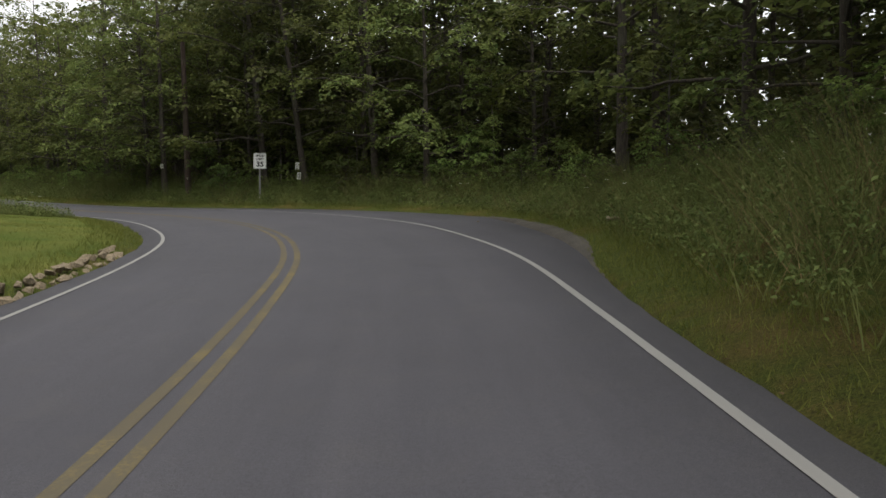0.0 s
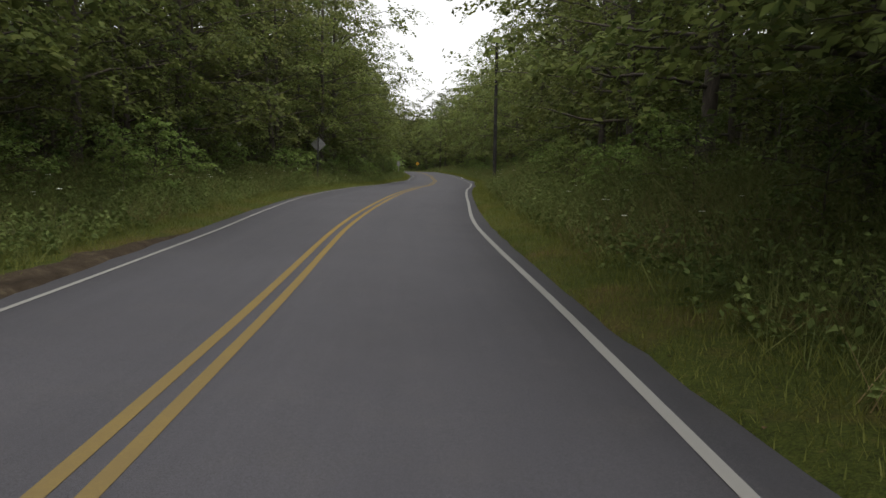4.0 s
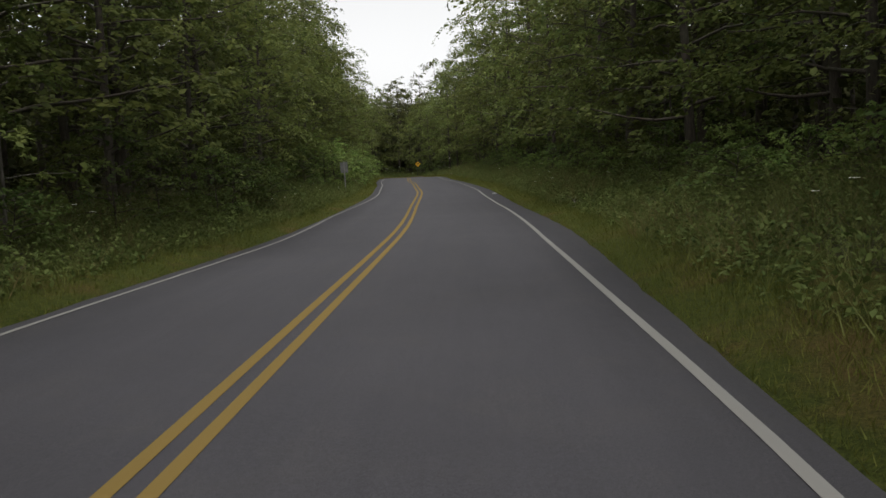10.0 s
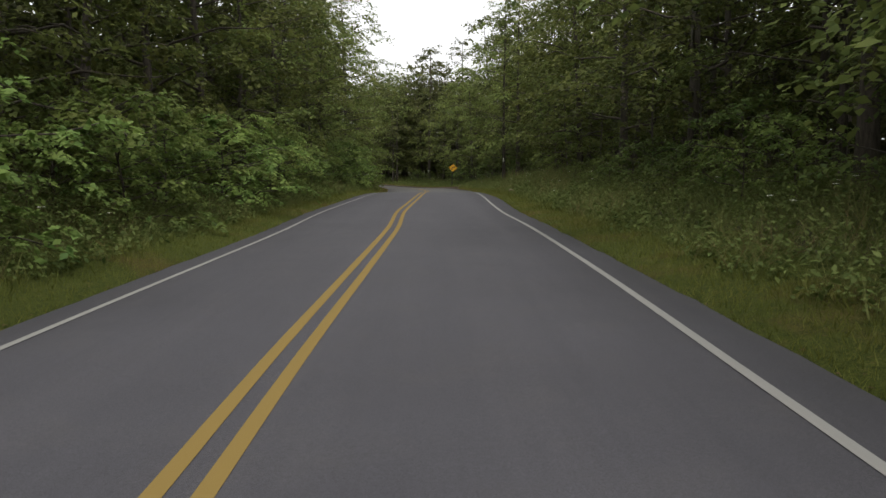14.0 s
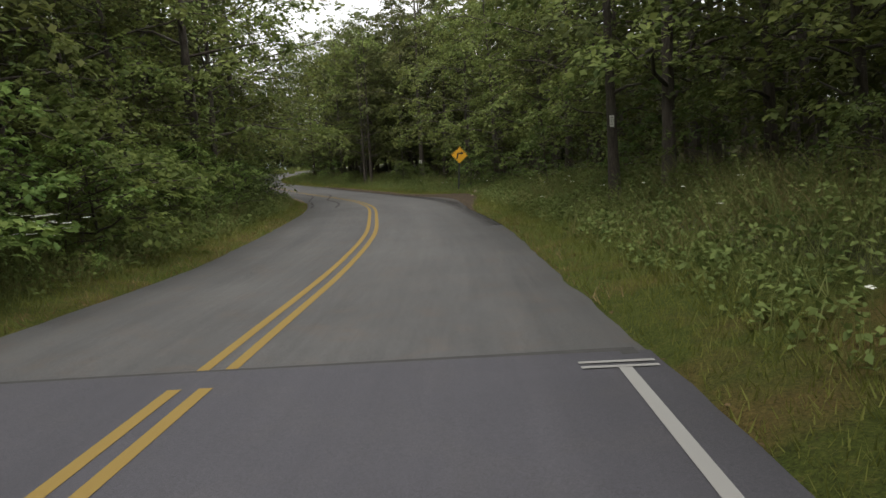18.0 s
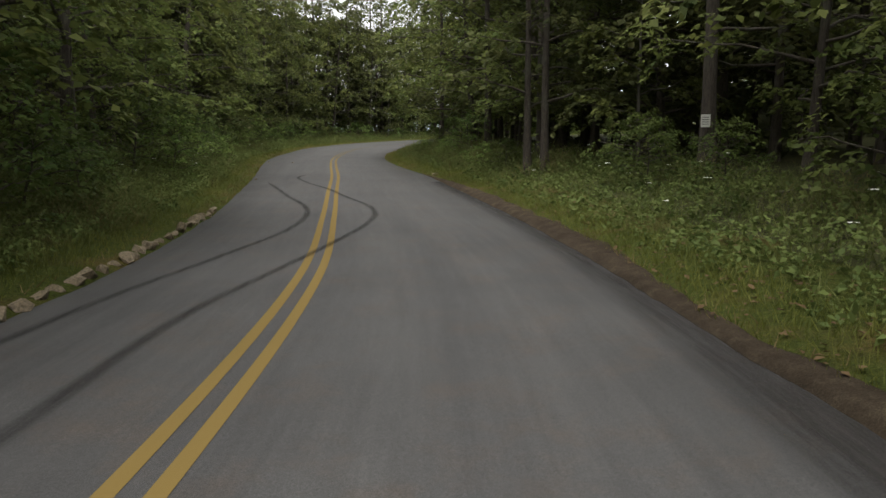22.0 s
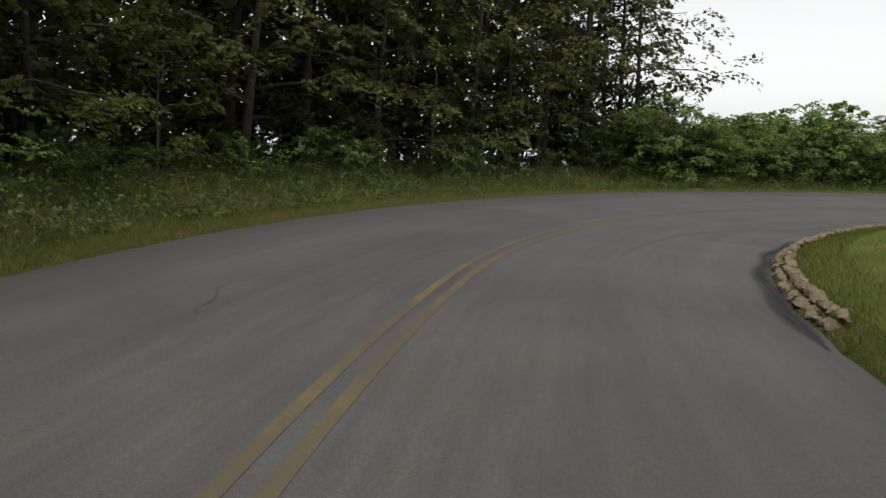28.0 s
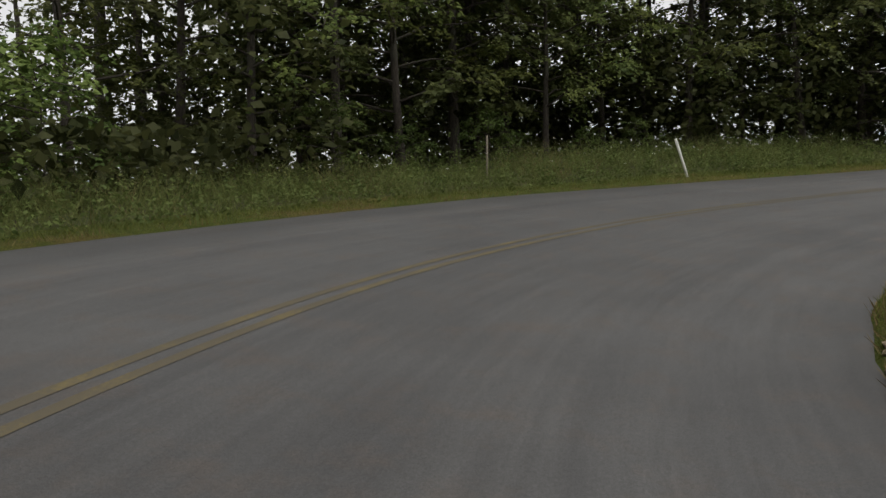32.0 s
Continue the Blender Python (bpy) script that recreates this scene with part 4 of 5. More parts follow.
# big trees that lean their crowns over the road
for side, a, b, step in ((-1, 6, 30, 6.0), (-1, 34, 64, 7.5), (1, 40, 62, 8.0), (1, 62, 114, 7.5), (-1, 64, 116, 8.5), (1, 224, 262, 7.0), (-1, 130, 196, 9.0)):
    for s in np.arange(a, b, step):
        f_ = trees_left if side > 0 else trees_right
        x, y = beside(s + rng.uniform(-1, 1), side, float(f_(s)) - 0.3 + rng.uniform(0, 0.8))
        if clear(x, y, 2.0, 2.8):
            plant(EDGE_TREES, x, y, 1.05, 1.22)

for side, line_f in ((1, trees_left), (-1, trees_right)):
    for s in np.concatenate([np.arange(-20, 290, 4.3), np.arange(290, 367, 2.6)]):
        s = s + rng.uniform(-1.6, 1.6)
        if no_trees(s, side):
            continue
        x, y = beside(s, side, float(line_f(s)) + rng.uniform(0.3, 2.6))
        if clear(x, y, 2.4, float(line_f(s)) * 0.8):
            plant(EDGE_TREES, x, y, 0.75, 1.12)
    for s in np.concatenate([np.arange(-20, 290, 4.2), np.arange(290, 367, 2.6)]):
        s = s + rng.uniform(-2, 2)
        if no_trees(s, side):
            continue
        for extra in (4.2, 8.0):
            x, y = beside(s, side, float(line_f(s)) + extra + rng.uniform(-1.2, 1.6))
            if clear(x, y, 1.9, float(line_f(s)) + 1.5):
                plant(WOOD_TREES, x, y, 0.8, 1.2)
    for s in np.arange(-20, 367, 6.0):
        s = s + rng.uniform(-3, 3)
        if no_trees(s, side):
            continue
        x, y = beside(s, side, float(line_f(s)) - 0.3 + rng.uniform(-0.5, 2.5))
        if clear(x, y, 1.3, 2.2):
            plant(YOUNG_TREES, x, y, 0.7, 1.15)
    for s in np.concatenate([np.arange(-18, 290, 2.8), np.arange(290, 364, 1.9)]):
        s = s + rng.uniform(-1.2, 1.2)
        if no_trees(s, side) or (side > 0 and s < 36) or (side < 0 and rng.uniform() < 0.3):
            continue
        x, y = beside(s, side, max(1.9, float(line_f(s)) - rng.uniform(0.0, 2.0)))
        if clear(x, y, 0.9, 1.5):
            plant(SHRUBS, x, y, 0.6, 1.15)

# the dark grove outside the hairpin
for s in np.concatenate([np.arange(284, 333, 2.1), np.arange(349, 366, 2.8)]):
    for extra in (1.0, 3.6, 6.6, 10.0):
        x, y = beside(s + rng.uniform(-0.8, 0.8), 1, float(trees_left(s)) + extra + rng.uniform(-0.8, 0.8))
        if clear(x, y, 1.5, float(trees_left(s)) + 0.3):
            plant(DARK_TREES, x, y, 0.85, 1.15)

for s in np.arange(-18, 64, 3.0):
    for extra in (4.5, 11.0):
        x, y = beside(s + rng.uniform(-1.2, 1.2), -1, float(trees_right(s)) + extra + rng.uniform(-1, 1))
        if clear(x, y, 1.6, float(trees_right(s)) + 0.5):
            plant(DARK_TREES, x, y, 0.85, 1.15)
for s in np.arange(260, 289, 2.6):
    for extra in (3.0, 8.0):
        x, y = beside(s + rng.uniform(-1, 1), -1, float(trees_right(s)) + extra + rng.uniform(-0.9, 0.9))
        if clear(x, y, 1.5, float(trees_right(s)) + 0.5):
            plant(DARK_TREES, x, y, 0.8, 1.1)
# the woods go on past the end of the hairpin
for k in np.arange(-3, 34, 2.8):
    for out in (9.0, 12.5, 16.0, 20.0):
        x, y = -198.0 + 0.957 * k - 0.29 * out + rng.uniform(-0.9, 0.9), 252.8 + 0.29 * k + 0.957 * out + rng.uniform(-0.9, 0.9)
        if clear(x, y, 1.8, 5.0):
            plant(DARK_TREES, x, y, 0.85, 1.2)

# lush bushes close to the pavement
for side, a, b, near, far, step, low_, high_ in ((1, 154, 168, 2.4, 4.4, 1.3, 0.8, 1.2), (1, 166, 197, 2.0, 4.0, 1.3, 0.75, 1.2), (1, 201, 224, 1.8, 4.4, 1.2, 0.75, 1.2), (1, 224, 240, 2.6, 4.5, 2.2, 0.6, 0.95),
                                                 (1, 60, 92, 3.0, 5.5, 2.6, 0.5, 0.8), (1, 96, 122, 2.4, 3.8, 2.6, 0.45, 0.75), (-1, 266, 284, 1.6, 3.4, 2.2, 0.22, 0.38), (-1, 60, 90, 3.0, 4.8, 3.0, 0.5, 0.75), (-1, 8, 44, 4.4, 6.4, 1.5, 0.5, 0.9),
                                                 (-1, 118, 196, 3.4, 4.8, 3.6, 0.45, 0.8), (1, 296, 331, 3.4, 5.0, 2.4, 0.5, 0.8), (1, 262, 292, 2.0, 3.8, 2.2, 0.4, 0.7)):
    for s in np.arange(a, b, step):
        x, y = beside(s + rng.uniform(-0.5, 0.5), side, rng.uniform(near, far))
        if clear(x, y, 0.9, near * 0.8):
            plant(BUSHES, x, y, low_, high_)

# the thicket outside the hairpin
for s in np.arange(331, 345.5, 0.8):
    for out in (4.0, 5.6, 7.6, 10.0, 13.0) if s < 342 else (7.6, 9.5, 11.5, 13.5):
        x, y = beside(s + rng.uniform(-0.5, 0.5), 1, out + rng.uniform(-0.6, 0.6))
        if clear(x, y, 0.8, 3.2):
            if rng.uniform() < 0.30:
                plant(SUMACS, x, y, 1.2, 1.7)
            else:
                plant(BUSHES if rng.uniform() < 0.75 else SHRUBS, x, y, 1.0, 1.5)
for (x, y), k in (((-232.9, 237.4), 1.0), ((-237.5, 238.0), 0.9)):
    one_tree(TALL_SUMACS, x, y, 0, k, 40 * k)

for ob in HIDDEN:
    for o in (*ob.children_recursive, ob):
        bpy.data.objects.remove(o)

# ---- woods farther back ----
wr = np.random.default_rng(5)
trunks_, crowns_ = [], []
for side, line_f in ((1, trees_left), (-1, trees_right)):
    for s in np.concatenate([np.arange(-20, 290, 3.0), np.arange(290, 367, 1.8)]):
        if no_trees(s, side):
            continue
        for extra in (3.5, 6.5, 9.5, 12, 15.5, 19, 23, 28, 34):
            if wr.uniform() < 0.08:
                continue
            s2 = float(np.clip(s + wr.uniform(-2, 2), -21, 368))
            x, y = beside(s2, side, float(line_f(s2)) + extra + wr.uniform(-1.8, 1.8))
            if not clear(x, y, 0.5, float(line_f(s2)) + 2.5):
                continue
            z = float(height([x], [y])[0])
            tall = wr.uniform(11, 17)
            k = 0.10 + 0.10 * wr.uniform()
            sway = wr.normal(0, 0.4, 2)
            deep = extra > 14
            if extra > 11:
                trunks_.append(tube([(x, y, z - 0.2), (x + sway[0], y + sway[1], z + tall * 0.9)], [k, k * 0.4], 5))
                n, size, top_ = (230, 0.42, 13.5) if side > 0 and s2 > 312 else (105, 0.60, tall)
                h = z + 0.15 + (top_ - 0.2) * wr.uniform(0, 1, n) ** 0.85
                w, rr = wr.uniform(0, 6.28, n), 2.7 * np.sqrt(wr.uniform(0, 1, n))
                crowns_.append(leaves(np.stack([x + rr * np.cos(w), y + rr * np.sin(w), h], 1), np.tile([0, 0, 1.0], (n, 1)), size, wr, 0.7, 0.7))
            else:
                # undergrowth, and a trunkless leaf layer added over it to block sky light
                thick_ = side > 0 and s2 > 280
                n, top_ = (150, 4.5) if thick_ else (40, 2.4)
                h = z + 0.1 + top_ * wr.uniform(0, 1, n) ** 1.2
                w, rr = wr.uniform(0, 6.28, n), 1.8 * np.sqrt(wr.uniform(0, 1, n))
                crowns_.append(leaves(np.stack([x + rr * np.cos(w), y + rr * np.sin(w), h], 1), np.tile([0, 0, 1.0], (n, 1)), 0.30, wr, 0.7, 0.7))
                if extra < 5 or (side > 0 and 332 < s2 < 350):
                    continue
                n = 90
                h = z + wr.uniform(8.5, 13.0, n)
                w, rr = wr.uniform(0, 6.28, n), 2.6 * np.sqrt(wr.uniform(0, 1, n))
                crowns_.append(leaves(np.stack([x + rr * np.cos(w), y + rr * np.sin(w), h], 1), np.tile([0, 0, 1.6], (n, 1)), 0.66, wr, 0.8, 0.4))
            if deep and not (side > 0 and s2 > 312):
                # thick understorey deep in the wood
                n = 60
                h = z + 0.2 + min(tall * 0.72, 10.5) * wr.uniform(0, 1, n)
                w, rr = wr.uniform(0, 6.28, n), 2.4 * np.sqrt(wr.uniform(0, 1, n))
                crowns_.append(leaves(np.stack([x + rr * np.cos(w), y + rr * np.sin(w), h], 1), np.tile([0, 0, 0.3], (n, 1)), 1.15, wr, 0.8, 1.0))
# undergrowth that closes the woods round the hairpin
low_places = [(-198.0 + 0.957 * k - 0.29 * out, 252.8 + 0.29 * k + 0.957 * out) for k in np.arange(-8, 40, 2.6) for out in (11, 15, 19, 24)]
low_places += [beside(float(s), 1, float(trees_left(s)) + e) for s in np.concatenate([np.arange(282, 333, 1.9), np.arange(349, 367, 2.2)]) for e in (2.5, 7.0, 12.0, 17.0, 22.0)]
low_places += [beside(float(s), 1, e) for s in np.arange(331, 349, 1.3) for e in (6.0, 8.5, 11.5)]
for x, y in low_places:
    x, y = x + wr.uniform(-1, 1), y + wr.uniform(-1, 1)
    if not clear(x, y, 0.2, 4.5):
        continue
    z, n = float(height([x], [y])[0]), 230
    h = z + 0.05 + (1.7 if no_trees(float(stationed([x], [y])[0][0]), 1) else 5.2) * wr.uniform(0, 1, n) ** 1.15
    w, rr = wr.uniform(0, 6.28, n), 1.9 * np.sqrt(wr.uniform(0, 1, n))
    crowns_.append(leaves(np.stack([x + rr * np.cos(w), y + rr * np.sin(w), h], 1), np.tile([0, 0, 1.0], (n, 1)), 0.33, wr, 0.7, 0.8))
back = tagged(new("far_woods"), "dense woods behind the roadside trees, leaves coloured dark for shade", "woods", kind="stuff")
part("trunks", joined("trunks", trunks_, BARK), back)["kind"] = "stuff"
part("crowns", quads("crowns", np.concatenate(crowns_), LEAF_WOOD_SHADED), back)["kind"] = "stuff"

# ---- grass and weeds ----
gr = np.random.default_rng(21)


def scatter(side, a, b, near, far, density, r):
    """Random places beside the road: far(s) may be a function of the station."""
    n = int((b - a) * 8 * density)
    s, u = r.uniform(a, b, n), r.uniform(0, 8, n)
    lim = far(s) if callable(far) else np.full(n, far)
    keep = (u < lim) & (u > near)
    s, u = s[keep], u[keep]
    grid = np.arange(-22, 368, 0.25)
    e = np.interp(s, grid, EDGE_CACHE[side])
    d = e + side * u
    x = np.interp(s, FINE, AXIS[:, 0]) + np.interp(s, FINE, LEFT[:, 0]) * d
    y = np.interp(s, FINE, AXIS[:, 1]) + np.interp(s, FINE, LEFT[:, 1]) * d
    s2, d2, _ = stationed(x, y)
    off = np.where(d2 > 0, d2 - edge_left(s2), edge_right(s2) - d2) > -0.12
    off &= u > (bare_left(s) if side > 0 else bare_right(s)) * r.uniform(0.75, 1.1, len(u)) - 0.05 * (u < 9)
    x, y, s, u = x[off], y[off], s[off], u[off]
    return x, y, height(x, y), s, u


EDGE_CACHE = {1: ragged_left(np.arange(-22, 368, 0.25)), -1: ragged_right(np.arange(-22, 368, 0.25))}


def blades(x, y, z, tall, wide, lean, r):
    n = len(x)
    w = r.uniform(0, 2 * math.pi, n)
    ax = np.stack([np.cos(w), np.sin(w), 0 * w], 1) * (wide / 2)[:, None]
    b = np.stack([x, y, z], 1)
    v = r.uniform(0, 2 * math.pi, n)
    tip = b + np.stack([np.cos(v) * lean * tall, np.sin(v) * lean * tall, tall], 1)
    return np.stack([b - ax, b + ax, tip + ax * 0.12, tip - ax * 0.12], 1)


def lawn(s, side):
    return (side > 0 and s < 33) or (side < 0 and s > 291)


# how rank the weeds of the right-hand bank grow
rank = table([(-22, 1.9), (14, 1.8), (22, 1.2), (40, 1.35), (60, 1.5), (92, 1.3), (120, 1.0), (222, 1.0), (230, 0.6), (258, 0.6), (266, 0.9), (369, 1.0)])
short, turf, tall_, dry, herb, bloom, litter_ = [], [], [], [], [], [], []
for side, line_f in ((1, trees_left), (-1, trees_right)):
    # the mown strip along the pavement
    x, y, z, s, u = scatter(side, -10, 367, 0.02, 1.15, 260 if side > 0 else 380, gr)
    k = len(x)
    short.append(blades(x, y, z, gr.uniform(0.05, 0.17, k) * (0.6 + 0.6 * u), gr.uniform(0.008, 0.018, k), gr.uniform(0.2, 0.9, k), gr))
    # lawns inside the sharp bends
    a, b = ((-10, 34) if side > 0 else (291, 367))
    x, y, z, s, u = scatter(side, a, b, 0.4, 7.2, 110, gr)
    k = len(x)
    turf.append(blades(x, y, z, gr.uniform(0.05, 0.12, k), gr.uniform(0.016, 0.032, k), gr.uniform(0.2, 0.9, k), gr))
    # tall grass up to the trees, in tufts
    a, b = ((33, 367) if side > 0 else (-10, 291))
    x, y, z, s, u = scatter(side, a, b, 0.75, lambda s: np.minimum(line_f(s), 6.0) + 0.8, 14, gr)
    rep = 6
    x, y, z, u, s = (np.repeat(v, rep) for v in (x, y, z, u, s))
    x, y = x + gr.normal(0, 0.07, len(x)), y + gr.normal(0, 0.07, len(x))
    k = len(x)
    patch = np.array([noise.noise((px * 0.33, py * 0.33, 3.0)) for px, py in zip(x, y)])
    size = np.clip(0.22 + 0.20 * u, 0.2, 0.85) * (1 + 0.5 * patch) * (rank(s) if side < 0 else 1.0)
    tall_.append(blades(x, y, z, gr.uniform(0.45, 1.15, k) * size, gr.uniform(0.006, 0.015, k), gr.uniform(0.2, 1.2, k), gr))
    # straw
    pick = (patch > 0.22) & (gr.uniform(0, 1, k) < 0.38)
    if pick.any():
        m = int(pick.sum())
        dry.append(blades(x[pick], y[pick], z[pick], gr.uniform(0.5, 1.25, m) * size[pick], gr.uniform(0.006, 0.012, m), gr.uniform(0.4, 1.5, m), gr))
    # a dry rusty fringe along the worn pavement
    x, y, z, s, u = scatter(side, 201, 366, 0.0, 0.42, 70, gr)
    k = len(x)
    dry.append(blades(x, y, z, gr.uniform(0.04, 0.15, k), gr.uniform(0.012, 0.024, k), gr.uniform(0.3, 1.2, k), gr))
    # leafy weeds: stems with leaves up their height
    x, y, z, s, u = scatter(side, a, b, 0.8, lambda s: line_f(s) + 0.8, 13.5, gr)
    for px, py, pz, pu, ps in zip(x, y, z, u, s):
        lump = 0.75 + 0.5 * noise.noise((px * 0.5, py * 0.5, 7.0))
        h = gr.uniform(0.35, 1.15) * min(1.0, 0.30 + 0.22 * pu) * lump * (1.0 if side > 0 else float(rank(ps)))
        lush = side < 0 and ps < 20
        m = 20 if lush else 11
        t = gr.uniform(0.15, 1.0, m)
        w = gr.uniform(0, 6.28, m)
        o = (0.2 if lush else 0.13) * (1.1 - 0.6 * t)
        c = np.stack([px + o * np.cos(w), py + o * np.sin(w), pz + h * t], 1)
        herb.append(leaves(c, np.tile([0.0, 0.0, 1.2], (m, 1)), 0.075 if lush else 0.092, gr, 0.45 if lush else 0.55, 0.6))
    # white umbels
    x, y, z, s, u = scatter(side, a, b, 1.0, lambda s: line_f(s) + 0.3, 0.22, gr)
    for px, py, pz in zip(x, y, z):
        h = gr.uniform(0.45, 0.95)
        m = 9
        w, o = gr.uniform(0, 6.28, m), 0.05 * np.sqrt(gr.uniform(0, 1, m))
        c = np.stack([px + o * np.cos(w), py + o * np.sin(w), np.full(m, pz + h)], 1)
        bloom.append(leaves(c, np.tile([0.0, 0.0, 2.0], (m, 1)), 0.036, gr, 0.9, 0.25))
        tall_.append(blades(np.array([px]), np.array([py]), np.array([pz]), np.array([h]), np.array([0.012]), np.array([0.03]), gr))
    # fallen leaves and grit along the pavement's edge
    x, y, z, s, u = scatter(side, 2, 366, 0.0, 0.5, 6, gr)
    sx = [scatter(side, 225, 264, 0.0, 1.8, 22, gr)] if side < 0 else []
    for lx, ly, lz, ls, lu in sx:
        c = np.stack([lx, ly, lz + 0.07], 1)
        litter_.append(leaves(c, np.tile([0.0, 0.0, 2.0], (len(c), 1)), 0.07, gr, 0.7, 0.35))
    c = np.stack([x, y, z + 0.03], 1)
    litter_.append(leaves(c, np.tile([0.0, 0.0, 2.0], (len(c), 1)), 0.05, gr, 0.7, 0.3))
# a clump of white blossom on the outside of the second bend
for q in range(26):
    px, py, pz = at_station(205.0 + gr.normal(0, 0.7), float(edge_left(205.0)) + 1.6 + gr.normal(0, 0.4))
    m, h = 12, gr.uniform(0.7, 1.1)
    w, o = gr.uniform(0, 6.28, m), 0.07 * np.sqrt(gr.uniform(0, 1, m))
    c = np.stack([px + o * np.cos(w), py + o * np.sin(w), np.full(m, pz + h)], 1)
    bloom.append(leaves(c, np.tile([0.0, 0.0, 2.0], (m, 1)), 0.05, gr, 0.9, 0.25))
    tall_.append(blades(np.array([px]), np.array([py]), np.array([pz]), np.array([h]), np.array([0.012]), np.array([0.03]), gr))
for name, data, mat, lab in (("mown_grass", short, MOWN, "short yellow-green mown grass along the pavement"), ("lawn_grass", turf, LAWN_BLADE, "short olive-green grass on the lawns of the bends"), ("tall_grass", tall_, GRASS, "tall uncut grass on the verges"),
                             ("dry_grass", dry, STRAW, "dry straw-coloured grass among the green"), ("weeds", herb, WEED, "leafy weeds growing on the verges"),
                             ("white_flowers", bloom, PETAL, "small white umbel flowers among the weeds"), ("fallen_leaves", litter_, DEADLEAF, "brown fallen leaves along the pavement edge")):
    tagged(new(name, quads(name, np.concatenate(data), mat)), lab, name.replace("_", " "), kind="stuff")

# ---- things ----


def from_bm(name, bm, mat):
    me = bpy.data.meshes.new(name)
    bm.to_mesh(me)
    bm.free()
    me.materials.append(mat)
    return me


def bent_box(name, sx, sy, sz, mat, bevel=0.004, centre=(0, 0, 0)):
    bm = bmesh.new()
    bmesh.ops.create_cube(bm, size=1.0)
    bmesh.ops.scale(bm, vec=(sx, sy, sz), verts=bm.verts)
    bmesh.ops.bevel(bm, geom=bm.edges[:], offset=bevel, segments=2, affect='EDGES')
    bmesh.ops.translate(bm, vec=centre, verts=bm.verts)
    return from_bm(name, bm, mat)


def rounded_plate(name, w, h, radius, thick, mat, y=0.0, turn=0.0, z=0.0):
    """An upright plate in the xz plane with rounded corners, its face towards -y."""
    pts = []
    for cx, cz, a0 in ((w / 2 - radius, h / 2 - radius, 0), (-w / 2 + radius, h / 2 - radius, 90), (-w / 2 + radius, -h / 2 + radius, 180), (w / 2 - radius, -h / 2 + radius, 270)):
        for k in range(5):
            a = radians(a0 + 22.5 * k)
            pts.append((cx + radius * math.cos(a), cz + radius * math.sin(a)))
    t = radians(turn)
    pts = [(px * math.cos(t) - pz * math.sin(t), px * math.sin(t) + pz * math.cos(t) + z) for px, pz in pts]
    bm = bmesh.new()
    f = [bm.verts.new((px, y, pz)) for px, pz in pts]
    g = [bm.verts.new((px, y + thick, pz)) for px, pz in pts]
    bm.faces.new(f)
    bm.faces.new(g[::-1])
    for i in range(len(f)):
        bm.faces.new((f[i], g[i], g[(i + 1) % len(g)], f[(i + 1) % len(f)]))
    bmesh.ops.recalc_face_normals(bm, faces=bm.faces)
    return from_bm(name, bm, mat)


def ring_plate(name, w, h, radius, band, mat, y, turn=0.0, z=0.0):
    """A thin painted border with rounded corners."""
    def loop(ww, hh, r):
        pts = []
        for cx, cz, a0 in ((ww / 2 - r, hh / 2 - r, 0), (-ww / 2 + r, hh / 2 - r, 90), (-ww / 2 + r, -hh / 2 + r, 180), (ww / 2 - r, -hh / 2 + r, 270)):
            for k in range(5):
                a = radians(a0 + 22.5 * k)
                pts.append((cx + r * math.cos(a), cz + r * math.sin(a)))
        return pts
    t = radians(turn)
    spin = lambda p: (p[0] * math.cos(t) - p[1] * math.sin(t), y, p[0] * math.sin(t) + p[1] * math.cos(t) + z)
    a, b = [spin(p) for p in loop(w, h, radius)], [spin(p) for p in loop(w - 2 * band, h - 2 * band, max(0.004, radius - band))]
    n = len(a)
    return mesh(name, a + b, [(i, (i + 1) % n, n + (i + 1) % n, n + i) for i in range(n)], mat)


def flat_shape(name, pts, mat, y, z=0.0):
    return mesh(name, [(px, y, pz + z) for px, pz in pts], [tuple(range(len(pts)))], mat)


def lettering(name, text, size, mat, x, y, z, wide=1.0):
    cu = bpy.data.curves.new(name, 'FONT')
    cu.body, cu.size, cu.align_x, cu.align_y = text, size, 'CENTER', 'CENTER'
    cu.extrude, cu.offset = 0.001, 0.0035 * size / 0.1
    tmp = bpy.data.objects.new(name, cu)
    me = bpy.data.meshes.new_from_object(tmp)
    bpy.data.objects.remove(tmp)
    me.transform(Matrix.Translation((x, y, z)) @ Matrix.Rotation(radians(90), 4, 'X') @ Matrix.Diagonal((wide, 1, 1, 1)))
    me.materials.clear()
    me.materials.append(mat)
    return me


def u_post(tall, mat, wide=0.055):
    """A flanged steel sign post of hat section, with holes left as dents."""
    bm = bmesh.new()
    prof = [(-wide / 2 - 0.015, 0.0), (-wide / 2, 0.0), (-wide / 2 + 0.012, 0.03), (wide / 2 - 0.012, 0.03), (wide / 2, 0.0), (wide / 2 + 0.015, 0.0),
            (wide / 2 + 0.015, 0.005), (wide / 2 + 0.003, 0.005), (wide / 2 - 0.009, 0.035), (-wide / 2 + 0.009, 0.035), (-wide / 2 - 0.003, 0.005), (-wide / 2 - 0.015, 0.005)]
    lo = [bm.verts.new((a, b, -0.4)) for a, b in prof]
    hi = [bm.verts.new((a, b, tall)) for a, b in prof]
    for i in range(len(prof)):
        bm.faces.new((lo[i], lo[(i + 1) % len(prof)], hi[(i + 1) % len(prof)], hi[i]))
    bm.faces.new(hi)
    bmesh.ops.recalc_face_normals(bm, faces=bm.faces)
    return from_bm("post", bm, mat)


